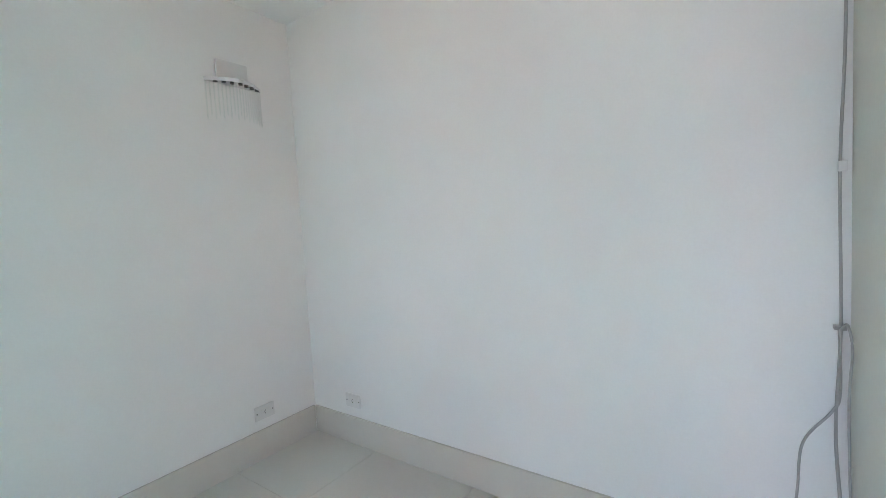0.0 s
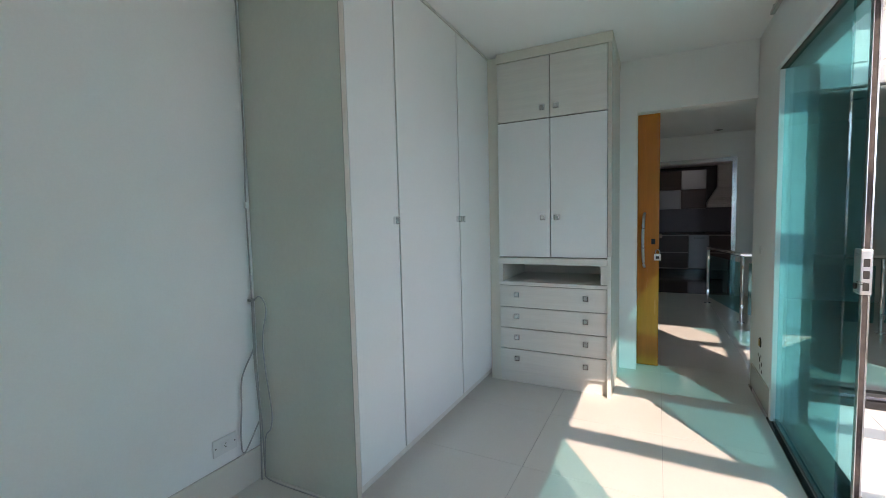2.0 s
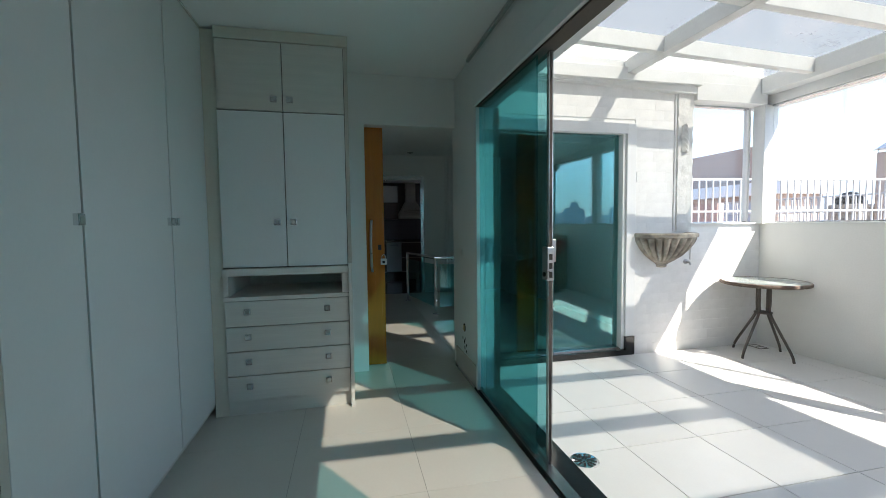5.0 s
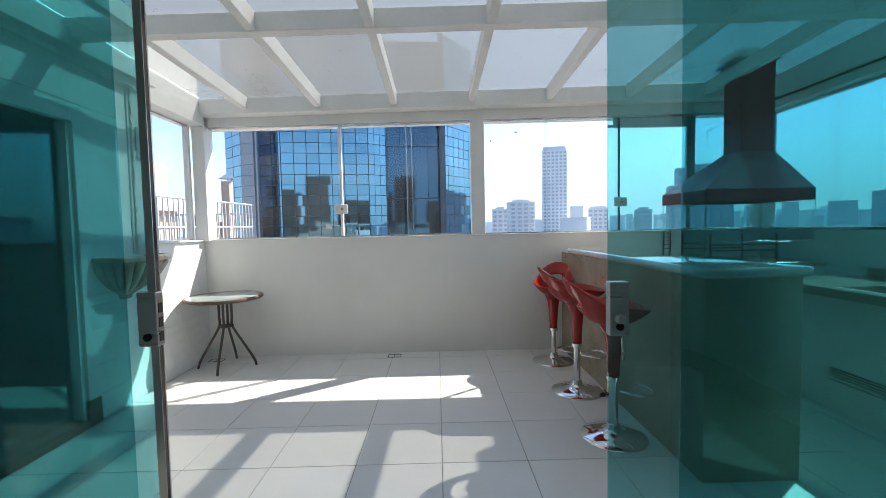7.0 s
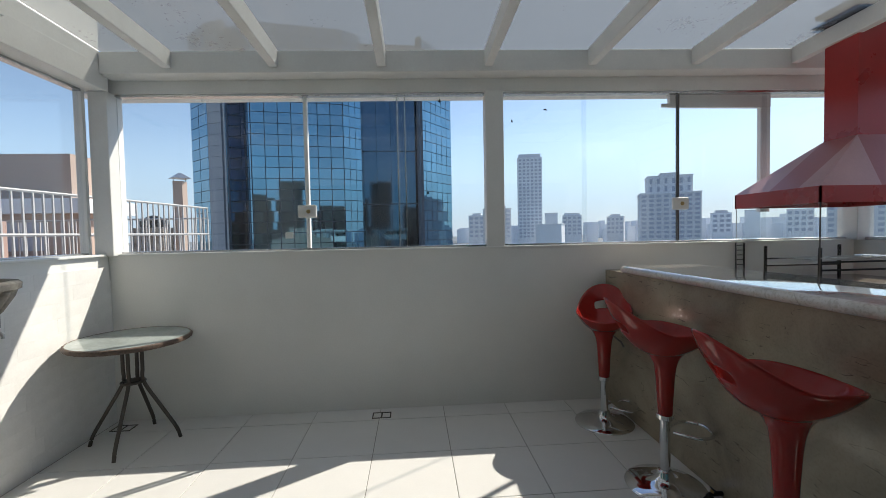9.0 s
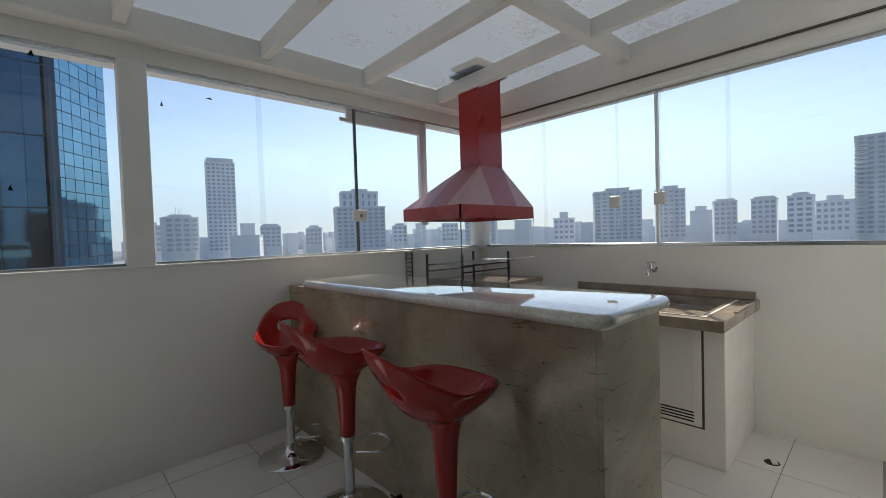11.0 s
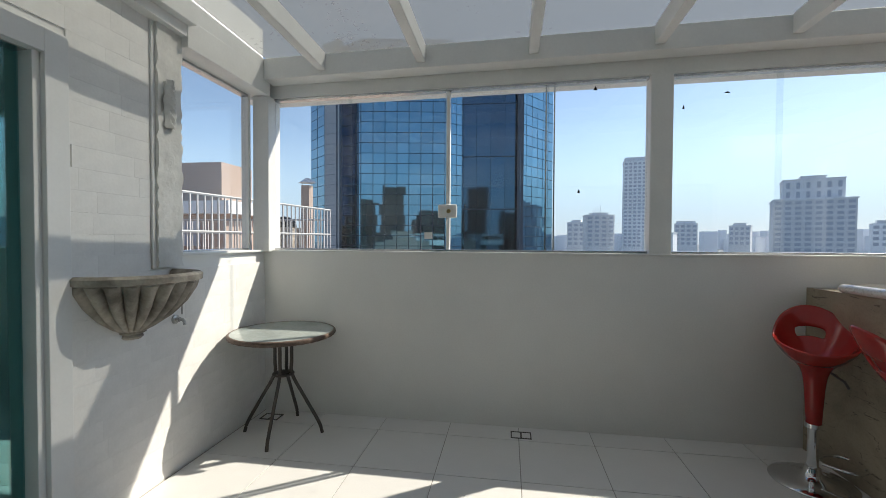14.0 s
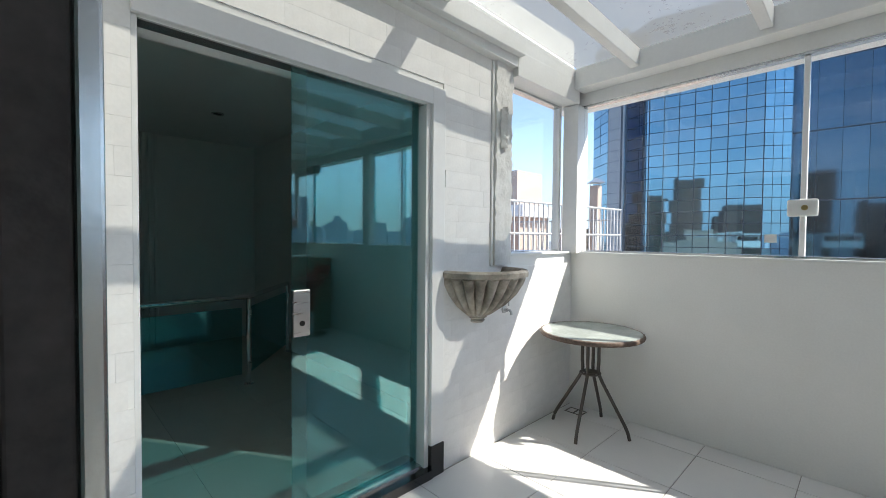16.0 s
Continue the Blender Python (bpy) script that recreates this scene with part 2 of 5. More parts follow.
MARBLE = veined("brown_marble", (0.42, 0.35, 0.25), (0.26, 0.21, 0.15), (0.06, 0.04, 0.028), 0.22, 2.6, (1, 1, 5))
GRANITE_W = veined("pale_granite", (0.76, 0.73, 0.68), (0.62, 0.57, 0.51), (0.16, 0.12, 0.09), 0.05, 6.0, (1, 1, 1), 0.6, 0.5)
GRANITE_BR = veined("brown_granite", (0.40, 0.34, 0.28), (0.24, 0.19, 0.15), (0.08, 0.06, 0.04), 0.15, 5.0, (1, 1, 1))
RED = surface("red_plastic", (0.36, 0.020, 0.017), 0.11, 0.03, 3, 120, 0.0)
REDP = surface("red_enamel_sheet", (0.36, 0.022, 0.022), 0.28, 0.05, 3, 60, 0.03)
LAMI = surface("white_laminate", (0.74, 0.75, 0.74), 0.30, 0.015, 1.5, 60, 0.0)
LAMG = surface("grained_laminate", (0.68, 0.66, 0.61), 0.42, 0.03, 2.0, 9, 0.0, stretch=(16, 1, 16))
LAMS = surface("grey_side_laminate", (0.70, 0.665, 0.58), 0.5, 0.03, 2.0, 70, 0.03)
EDGE = surface("beige_edge_band", (0.56, 0.51, 0.45), 0.5, 0.04, 5, 60, 0.02)
GAPM = surface("dark_gap", (0.10, 0.085, 0.07), 0.8, 0.1, 5, 60, 0.0)
ORANGE = surface("orange_stained_wood", (0.58, 0.185, 0.016), 0.25, 0.06, 2.5, 40, 0.02, stretch=(14, 14, 1))
STONE = surface("carved_cement", (0.50, 0.45, 0.38), 0.85, 0.12, 7, 60, 0.5, second=(0.19, 0.165, 0.14))
RATTAN = surface("woven_rattan", (0.16, 0.11, 0.085), 0.6, 0.2, 60, 140, 0.5)
PLATE = surface("white_plastic", (0.74, 0.74, 0.72), 0.4, 0.02, 6, 60, 0.0)
HOLE = surface("dark_hole", (0.03, 0.028, 0.025), 0.9, 0.1, 20, 60, 0.1)
CABLE = surface("grey_cable", (0.42, 0.41, 0.39), 0.5, 0.04, 20, 60, 0.0)
BRASS = surface("brass", (0.55, 0.40, 0.18), 0.3, 0.05, 9, 60, 0.0, metal=1.0)
IRON = surface("black_iron", (0.025, 0.024, 0.023), 0.5, 0.2, 12, 70, 0.2, metal=0.5)
# the dimness of the unlit kitchen is put into these three colours
KGREY = surface("dimmed_white_front", (0.26, 0.31, 0.34), 0.18, 0.03, 2, 60, 0.0)
KEDGE = surface("dimmed_shelf_edge", (0.22, 0.21, 0.20), 0.5, 0.04, 3, 60, 0.0)
KTILE = surface("dimmed_kitchen_tile", (0.075, 0.075, 0.09), 0.3, 0.06, 2, 30, 0.02)
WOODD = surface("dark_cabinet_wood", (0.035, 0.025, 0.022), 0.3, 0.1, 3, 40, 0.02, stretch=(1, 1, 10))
MIRROR_T = surface("tower_mirror_glass", (0.13, 0.30, 0.41), 0.03, 0.05, 0.05, 0.4, 0.0, metal=1.0, each=0.10)
MIRROR_D = surface("tower_dark_glass", (0.04, 0.105, 0.165), 0.05, 0.05, 0.05, 0.4, 0.0, metal=1.0, each=0.08)
TFRAME = surface("tower_mullion", (0.03, 0.055, 0.09), 0.4, 0.05, 0.2, 2, 0.0)
TPANEL = surface("tower_stone_panel", (0.34, 0.37, 0.41), 0.5, 0.05, 0.2, 2, 0.0, each=0.04)
BEIGE = surface("beige_render", (0.42, 0.33, 0.28), 0.85, 0.05, 0.6, 12, 0.1)
PINK = surface("pink_render", (0.40, 0.27, 0.23), 0.85, 0.06, 0.7, 12, 0.1)
# air haze is mixed into these pale building colours
HAZE1 = surface("haze_tinted_concrete", (0.76, 0.79, 0.83), 0.9, 0.06, 0.02, 0.2, 0.0, each=0.14)
HAZE2 = surface("haze_tinted_far_concrete", (0.80, 0.84, 0.90), 0.95, 0.04, 0.01, 0.1, 0.0, each=0.08)
HAZEL = surface("haze_tinted_pale_wall", (0.70, 0.74, 0.78), 0.9, 0.04, 0.02, 0.2, 0.0, each=0.06)
HAZEW = surface("haze_tinted_window", (0.42, 0.47, 0.56), 0.5, 0.05, 0.02, 0.2, 0.0)
GROUND = surface("city_ground", (0.20, 0.23, 0.25), 0.95, 0.2, 0.01, 0.2, 0.0)
CITY = surface("city_behind", (0.12, 0.11, 0.105), 0.9, 0.2, 0.05, 0.3, 0.0, each=0.3)


# ---- building helpers ----
def box(bm, x0, x1, y0, y1, z0, z1, bevel=0.0):
    vs = [bm.verts.new((x, y, z)) for z in (z0, z1) for y in (y0, y1) for x in (x0, x1)]
    fs = [bm.faces.new([vs[i] for i in q]) for q in ((0, 2, 3, 1), (4, 5, 7, 6), (0, 1, 5, 4), (2, 6, 7, 3), (0, 4, 6, 2), (1, 3, 7, 5))]
    if bevel:
        es = list({e for f in fs for e in f.edges})
        bmesh.ops.bevel(bm, geom=es, offset=bevel, segments=2, affect="EDGES", profile=0.5)
    return bm


def boxes(*rows, bevel=0.0):
    bm = bmesh.new()
    for r in rows:
        box(bm, *r, bevel=bevel)
    return bm


def turned(profile, seg=32, cx=0.0, cy=0.0, bm=None, angle=2 * math.pi, start=0.0):
    """A body of revolution about the upright axis, from (radius, height) pairs."""
    bm = bm or bmesh.new()
    full = abs(angle - 2 * math.pi) < 1e-6
    n = seg if full else seg + 1
    rings = []
    for r, z in profile:
        rings.append([bm.verts.new((cx + r * math.cos(start + angle * i / seg), cy + r * math.sin(start + angle * i / seg), z)) for i in range(n)])
    for a, b in zip(rings, rings[1:]):
        for i in range(n if full else n - 1):
            j = (i + 1) % n
            bm.faces.new((a[i], a[j], b[j], b[i]))
    for ring, flip in ((rings[0], True), (rings[-1], False)):
        if profile[0 if flip else -1][0] > 1e-4 and full:
            bm.faces.new(ring[::-1] if flip else ring)
    return bm


def pipe(points, radius, bm=None, seg=10):
    """A round bar swept along a line of points."""
    bm = bm or bmesh.new()
    pts = [Vector(p) for p in points]
    rings = []
    for i, p in enumerate(pts):
        d = (pts[min(i + 1, len(pts) - 1)] - pts[max(i - 1, 0)]).normalized()
        side = d.cross(Vector((0, 0, 1)) if abs(d.z) < 0.95 else Vector((1, 0, 0))).normalized()
        up = side.cross(d)
        rings.append([bm.verts.new(p + radius * (side * math.cos(2 * math.pi * k / seg) + up * math.sin(2 * math.pi * k / seg))) for k in range(seg)])
    for a, b in zip(rings, rings[1:]):
        for k in range(seg):
            bm.faces.new((a[k], a[(k + 1) % seg], b[(k + 1) % seg], b[k]))
    bm.faces.new(rings[0])
    bm.faces.new(rings[-1][::-1])
    return bm


def arc(points, n=8):
    """A smooth run through a few points."""
    p = [Vector(q) for q in points]
    p = [p[0] * 2 - p[1]] + p + [p[-1] * 2 - p[-2]]
    out = []
    for i in range(1, len(p) - 2):
        for k in range(n):
            t = k / n
            a, b, c, d = p[i - 1:i + 3]
            out.append(0.5 * ((2 * b) + (c - a) * t + (2 * a - 5 * b + 4 * c - d) * t * t + (3 * b - a - 3 * c + d) * t ** 3))
    out.append(p[-2])
    return out


def mesh_of(name, bm, mat, smooth=False):
    bmesh.ops.recalc_face_normals(bm, faces=bm.faces)
    me = bpy.data.meshes.new(name)
    bm.to_mesh(me)
    bm.free()
    if smooth:
        me.shade_smooth()
        me.set_sharp_from_angle(angle=radians(40))
    me.materials.append(mat)
    return me


def part(name, bm, mat, parent, label="", smooth=False):
    ob = new(name, mesh_of(name, bm, mat, smooth))
    ob.parent = parent
    if label:
        ob["label"] = label
    return ob


def thing(name, label, category, at=(0, 0, 0), group="", kind=""):
    ob = new(name)
    ob.location = at
    ob.empty_display_size = 0.1
    return tagged(ob, label, category, group, kind)


def solid(name, bm, mat, label, category="", kind="structure", smooth=False):
    return tagged(new(name, mesh_of(name, bm, mat, smooth)), label, category or name.split("_")[0], kind=kind)


def pieces(name, mesh, places, parent, mat=None):
    for m in places:
        ob = new(name, mesh)
        ob.parent = parent
        ob.matrix_basis = m


# ---- the setting ----
GY = -3.155                       # plane of the sliding glass wall
FZ = -0.025                       # terrace floor, a little below the rooms
N_TOP = 1.225                     # top of the parapet
EX = 5.97                         # inside of the eastern parapet
WIN_TOP = 2.42
HEAD_RISE = 0.0115                # the window heads climb slightly to the east

solid("wall_north", boxes((-0.20, EX + 0.18, 0.0, 0.16, -0.25, N_TOP)), PARAPET, "white painted parapet wall below the terrace windows", "wall")
solid("wall_east", boxes((EX, EX + 0.18, -3.30, 0.0, -0.25, N_TOP)), PARAPET, "white painted parapet wall behind the sink", "wall")
solid("wall_southeast", boxes((4.86, EX + 0.18, -3.45, -3.30, -0.25, 2.95)), WALL, "white wall that closes the terrace beside the bedroom", "wall")

D2_S, D2_N, D2_T = -2.945, -1.585, 2.085      # opening of the hall's glass door
wall_west = solid("wall_west", boxes(
    (-0.20, -0.008, -3.09, D2_S, -0.25, 2.95), (-0.20, -0.008, D2_N, -1.05, -0.25, 2.95), (-0.20, -0.008, D2_S, D2_N, D2_T, 2.95),
    (-0.20, -0.008, -1.05, 0.0, -0.25, N_TOP), (-0.20, -0.008, -1.05, -0.87, N_TOP, 2.95), (-0.20, -0.008, -0.87, 0.0, 2.56, 2.95)),
    WALL, "white brick-clad wall with the hall's glass door", "wall")
solid("wall_divider_west", boxes((-0.20, 0.53, -3.23, -3.09, -0.25, 2.95)), WALL, "white stub wall beside the sliding glass doors", "wall")
solid("wall_divider_lintel", boxes((0.53, 4.86, -3.23, -3.09, 2.21, 2.95)), WALL, "white wall above the sliding glass doors", "wall")
solid("wall_divider_east", boxes((4.745, 4.86, -3.30, -3.09, -0.25, 2.21)), WALL, "white wall end beside the fixed glass", "wall")
solid("wall_south", boxes((-0.30, 4.9, -5.80, -5.66, -0.25, 2.75)), WALL, "plain white bedroom wall behind the wardrobe", "wall")
solid("wall_bedroom_east", boxes((4.745, 4.86, -5.66, -3.30, -0.25, 2.75)), WALL, "plain white bedroom wall with a wall lamp", "wall")
OD_S, OD_N = -4.02, -3.235
solid("wall_bedroom_west", boxes(
    (-0.20, -0.09, -5.66, OD_S, -0.25, 2.75), (-0.20, -0.09, OD_S, OD_N, 2.10, 2.75)), WALL, "white bedroom wall with a doorway to the hall", "wall")
solid("ceiling_bedroom", boxes((-0.20, 4.86, -5.80, -3.23, 2.515, 2.75)), CEIL, "white plastered bedroom ceiling", "ceiling")

# hall and kitchen beyond it
HX = -4.12
solid("wall_hall_west", boxes((HX - 0.14, HX, -5.3, -3.92, -0.25, 2.75), (HX - 0.14, HX, -2.80, -0.94, -3.0, 2.75), (HX - 0.14, HX, -3.92, -2.80, 2.08, 2.75)),
      WALL, "grey-white hall wall with a doorway to the kitchen", "wall")
solid("wall_hall_north", boxes((HX, -0.20, -1.04, -0.94, -3.0, 2.75)), WALL, "plain hall wall beyond the railing", "wall")
solid("wall_hall_south", boxes((HX, -0.20, -5.30, -5.15, -0.25, 2.75)), WALL, "plain hall wall", "wall")
solid("ceiling_hall", boxes((HX - 0.14, -0.20, -5.3, -0.5, 2.52, 2.75)), CEIL, "white hall ceiling with small spotlights", "ceiling")
solid("ceiling_kitchen", boxes((-7.3, HX - 0.141, -5.3, -0.5, 2.32, 2.75)), CEIL, "white kitchen ceiling lower than the hall", "ceiling")
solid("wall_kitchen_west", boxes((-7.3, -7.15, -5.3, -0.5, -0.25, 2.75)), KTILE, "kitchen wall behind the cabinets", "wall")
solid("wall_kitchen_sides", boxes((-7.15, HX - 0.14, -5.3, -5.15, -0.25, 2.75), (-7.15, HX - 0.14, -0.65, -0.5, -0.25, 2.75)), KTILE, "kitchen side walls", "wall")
solid("trim_kitchen_door", boxes((HX, HX + 0.015, -2.86, -2.80, 0, 2.14), (HX, HX + 0.015, -3.98, -3.92, 0, 2.14), (HX, HX + 0.015, -3.92, -2.86, 2.08, 2.14)), SILVER, "grey metal frame of the kitchen doorway", "trim")

# floors: the beds of the joints; the tiles lie on them at the end of the file
floor_terrace = solid("floor_terrace", boxes((-0.008, EX, GY + 0.098, 0.0, -0.25, FZ - 0.004)), GROUT, "white square terrace tiles with grey joints", "floor")
floor_bedroom = solid("floor_bedroom", boxes((-0.09, 4.745, -5.66, GY - 0.105, -0.25, -0.004)), PORC_GROUT, "polished beige porcelain bedroom tiles", "floor")
floor_hall = solid("floor_hall", boxes((HX, -0.09, -5.15, -0.94, -0.25, -0.004)),
                   PORC_GROUT, "polished beige porcelain hall tiles", "floor")
solid("floor_kitchen", boxes((-7.15, HX, -5.15, -0.65, -0.25, 0.0)), GRANITE_BK, "dark polished kitchen floor", "floor")
solid("door_sill_granite", boxes((0.50, 4.745, GY - 0.10, GY + 0.105, -0.05, 0.006)), GRANITE_BK, "polished black granite sill below the sliding glass doors", "sill")
solid("door_sill_hall", boxes((-0.20, 0.035, D2_S, D2_N, -0.02, 0.030)), GRANITE_BK, "polished black granite sill of the hall door", "sill")
solid("baseboard_bedroom", boxes((2.27, 4.73, -5.66, -5.648, 0, 0.165), (4.733, 4.745, -5.648, -3.30, 0, 0.165), (-0.09, 0.50, -3.242, -3.23, 0, 0.165)),
      PORC, "polished beige porcelain baseboard", "baseboard")
solid("trim_hall_door", boxes((-0.008, 0.016, D2_N, -1.49, 0.155, 2.185), (-0.008, 0.016, D2_S, D2_N, D2_T, 2.185), (-0.10, -0.008, D2_N - 0.03, D2_N, 0.03, D2_T), (-0.10, -0.008, D2_S, D2_S + 0.02, 0.03, D2_T), bevel=0.003),
      ALU, "grey-white painted frame around the hall's glass door", "trim")
solid("trim_hall_door_plinth", boxes((-0.008, 0.022, D2_N, -1.488, FZ, 0.155)), GRANITE_BK, "black granite plinth block of the door frame", "trim")
solid("trim_conduit", boxes((-0.008, 0.012, -1.062, -1.040, 1.16, 2.53), bevel=0.003), ALU, "thin white vertical wall trim beside the rough render", "trim")


# ---- sliding glass doors ----
BRONZE = surface("dark_bronze_profile", (0.10, 0.082, 0.075), 0.75, 0.2, 30, 120, 0.2, metal=0.3)


def sliding_panel(name, x0, x1, y, edge, lock_at, label):
    t = thing(name, label, "glass door", (x0, y, 0.02))
    w = x1 - x0
    part("pane", boxes((0, w, -0.004, 0.004, 0.0, 2.09)), TEAL, t)
    if edge is not None:
        part("edge_profile", boxes((edge - 0.013, edge + 0.010, -0.0065, 0.0075, 0.0, 2.09), bevel=0.001), BRONZE, t, "dark bronze edge profile")
        part("edge_strip", boxes((edge - 0.014, edge + 0.011, -0.0100, -0.0067, 0.0, 2.09), bevel=0.001), SILVER, t, "satin aluminium edge strip")
        part("edge_strip", boxes((edge - 0.014, edge + 0.011, 0.0078, 0.0140, 0.0, 2.09), bevel=0.001), SILVER, t, "satin aluminium edge strip")
    part("bottom_rail", boxes((0, w, -0.012, 0.012, -0.012, 0.012)), SILVER, t)
    lk = part("lock_case", boxes((lock_at - 0.030, lock_at + 0.030, -0.018, 0.018, 0.945, 1.115), bevel=0.004), STEEL, t, "brushed steel lock case")
    part("keyhole", turned([(0.0, 0.0), (0.012, 0.0), (0.012, 0.006), (0.0, 0.006)], 16), IRON, lk).matrix_basis = pose(lock_at, -0.018, 0.975, 90)
    return t, lk


lp, lk = sliding_panel("sliding_glass_door", 0.575, 1.580, GY - 0.027, 1.006, 0.990, "open sliding door of teal glass with a steel lock")
for z in (0.960, 1.005, 1.05):
    part("strike_slot", boxes((1.020, 1.0215, -0.009, 0.009, z, z + 0.03)), HOLE, lk)
rp, rk = sliding_panel("sliding_glass_door", 2.995, 4.10, GY - 0.035, None, 0.030, "open sliding door of teal glass with keys in its lock")
knob = part("knob", turned([(0.0, 0.0), (0.015, 0.0), (0.015, 0.010), (0.011, 0.016), (0.0, 0.016)], 20), STEEL, rk, "steel thumb turn", True)
knob.matrix_basis = pose(0.03, -0.018, 1.0, 90)
part("key_bunch", pipe([(0.045, -0.03, 0.965), (0.03, -0.035, 0.94), (0.035, -0.03, 0.915), (0.038, -0.028, 0.875)], 0.004), STEEL, rk, "keys hanging from the lock")
for nm, x0, x1 in (("fixed_glass_panel", 0.575, 1.52), ("fixed_glass_panel", 3.21, 4.735)):
    t = thing(nm, "fixed panel of teal glass beside the sliding doors", "glass panel", (x0, GY - 0.066, 0.02), "fixed glass panels")
    part("pane", boxes((0, x1 - x0, -0.004, 0.004, 0, 2.09)), TEAL, t)
    part("bottom_rail", boxes((0, x1 - x0, -0.012, 0.012, -0.012, 0.012)), SILVER, t)
t = thing("door_track", "white aluminium head track of the sliding glass doors", "door track", (0, GY, 2.10))
part("channel", boxes((0.53, 4.745, -0.105, 0.07, 0.012, 0.105), bevel=0.004), ALU, t)
part("guide_groove", boxes((0.53, 4.745, -0.085, 0.0, 0.0, 0.012)), GAPM, t, "dark guide groove")
part("floor_guide", boxes((0.53, 4.745, -0.050, -0.020, -2.095, -2.084)), SILVER, t, "aluminium floor guide")
part("floor_guide", boxes((0.53, 4.745, -0.082, -0.052, -2.095, -2.084)), SILVER, t, "aluminium floor guide")
part("side_jamb", boxes((0.53, 0.572, -0.095, 0.038, -2.09, 0.0), bevel=0.004), ALU, t, "white aluminium side jamb")
part("seal_strip", boxes((0.532, 0.571, 0.0385, 0.085, -2.09, 0.0)), GAPM, t, "black rubber seal")
part("side_jamb", boxes((4.70, 4.745, -0.08, 0.07, -2.09, 0.0), bevel=0.004), ALU, t, "white aluminium side jamb")
t = thing("curtain_rail", "thin white aluminium curtain rail under the ceiling", "curtain rail", (0.40, -3.26, 2.475))
part("rail", boxes((0, 4.2, -0.012, 0.012, 0, 0.022), bevel=0.003), SILVER, t)
for x in (0.05, 1.4, 2.8, 4.1):
    part("bracket", boxes((x - 0.01, x + 0.01, -0.008, 0.008, 0.022, 0.04)), SILVER, t)

t = thing("hall_glass_door", "half-open sliding door of teal glass to the hall", "glass door", (-0.06, D2_N, 0.035))
part("fixed_pane", boxes((-0.024, -0.016, -0.70, -0.03, 0, 2.05)), TEAL, t)
sl = part("sliding_pane", boxes((0.006, 0.014, -0.785, -0.10, 0, 2.05)), TEAL, t)
lc = part("lock_case", boxes((-0.006, 0.026, -0.785, -0.705, 0.86, 1.07), bevel=0.004), STEEL, sl, "brushed steel lock case")
part("keyhole", turned([(0.0, 0.0), (0.012, 0.0), (0.012, 0.006), (0.0, 0.006)], 16), IRON, lc).matrix_basis = pose(0.026, -0.745, 0.92, 0, 90)
part("bottom_rail", boxes((-0.04, 0.03, -1.34, -0.03, -0.006, 0.006)), SILVER, t)
part("head_rail", boxes((-0.04, 0.03, -1.34, -0.03, 2.045, 2.05)), SILVER, t)


# ---- terrace windows ----
def window_run(name, label, x0, x1, splits, sill=N_TOP, top=WIN_TOP, rise=0.0):
    """Windows along local x, y across: sill rail, head rail, panes that slide on each other."""
    t = tagged(new(name), label, "window", kind="structure")
    part("bottom_rail", boxes((x0, x1, -0.03, 0.03, sill, sill + 0.028), bevel=0.003), SILVER, t)
    bm = boxes((x0, x1, -0.03, 0.03, top - 0.018, top), bevel=0.003)
    for v in bm.verts:
        v.co.z += rise * v.co.x
    part("head_rail", bm, SILVER, t)
    cuts = [x0, *splits, x1]
    for i, (a, b) in enumerate(zip(cuts, cuts[1:])):
        yy = 0.008 if i % 2 else -0.008
        part("pane", boxes((a - (0.03 if i else 0), b, yy - 0.003, yy + 0.003, sill + 0.02, top - 0.01 + rise * a)), CLEAR, t)
    return t


def window_lock(parent, x, z, y=-0.02, half=0.07):
    lk2 = part("latch", boxes((x - half, x + half, y - 0.012, y + 0.012, z - 0.05, z + 0.05), bevel=0.01), PLATE, parent, "white plastic latch")
    part("keyhole", turned([(0.0, 0.0), (0.016, 0.0), (0.013, 0.008), (0.0, 0.008)], 16), BRASS, lk2).matrix_basis = pose(x + 0.01, y - 0.012, z, 90)


w1 = window_run("window_1", "wide sliding window of clear glass above the parapet", 0.07, 2.84, (0.70, 1.45, 2.17), rise=HEAD_RISE)
w1.location = (0, 0.055, 0)
part("stile", boxes((1.434, 1.462, -0.022, 0.022, N_TOP + 0.028, WIN_TOP - 0.004), bevel=0.003), ALU, w1, "white aluminium stile")
part("stile", boxes((2.148, 2.156, -0.012, 0.012, N_TOP + 0.028, WIN_TOP + 0.004)), SILVER, w1)
part("stile", boxes((2.206, 2.214, -0.012, 0.012, N_TOP + 0.028, WIN_TOP + 0.004)), SILVER, w1)
window_lock(w1, 1.447, 1.535, y=-0.034)
w2 = window_run("window_2", "wide sliding window of clear glass beside the barbecue hood", 2.985, EX - 0.04, (3.67, 4.45, 5.22), rise=HEAD_RISE)
w2.location = (0, 0.055, 0)
part("stile", boxes((4.443, 4.453, -0.018, 0.018, N_TOP + 0.028, WIN_TOP + 0.03), bevel=0.002), DARKSTEEL, w2, "dark aluminium stile")
window_lock(w2, 4.452, 1.555, y=-0.030)
w3 = window_run("window_3", "wide sliding window of clear glass above the sink", -3.12, -0.06, (-2.28, -1.82, -1.49, -0.78), top=WIN_TOP + 0.03)
w3.matrix_basis = pose(EX + 0.055, 0, 0, 0, 0, 90)
part("stile", boxes((-1.83, -1.81, -0.018, 0.018, N_TOP + 0.028, WIN_TOP + 0.01), bevel=0.002), ALU, w3, "white aluminium stile")
window_lock(w3, -1.845, 1.60, 0.03, 0.045)
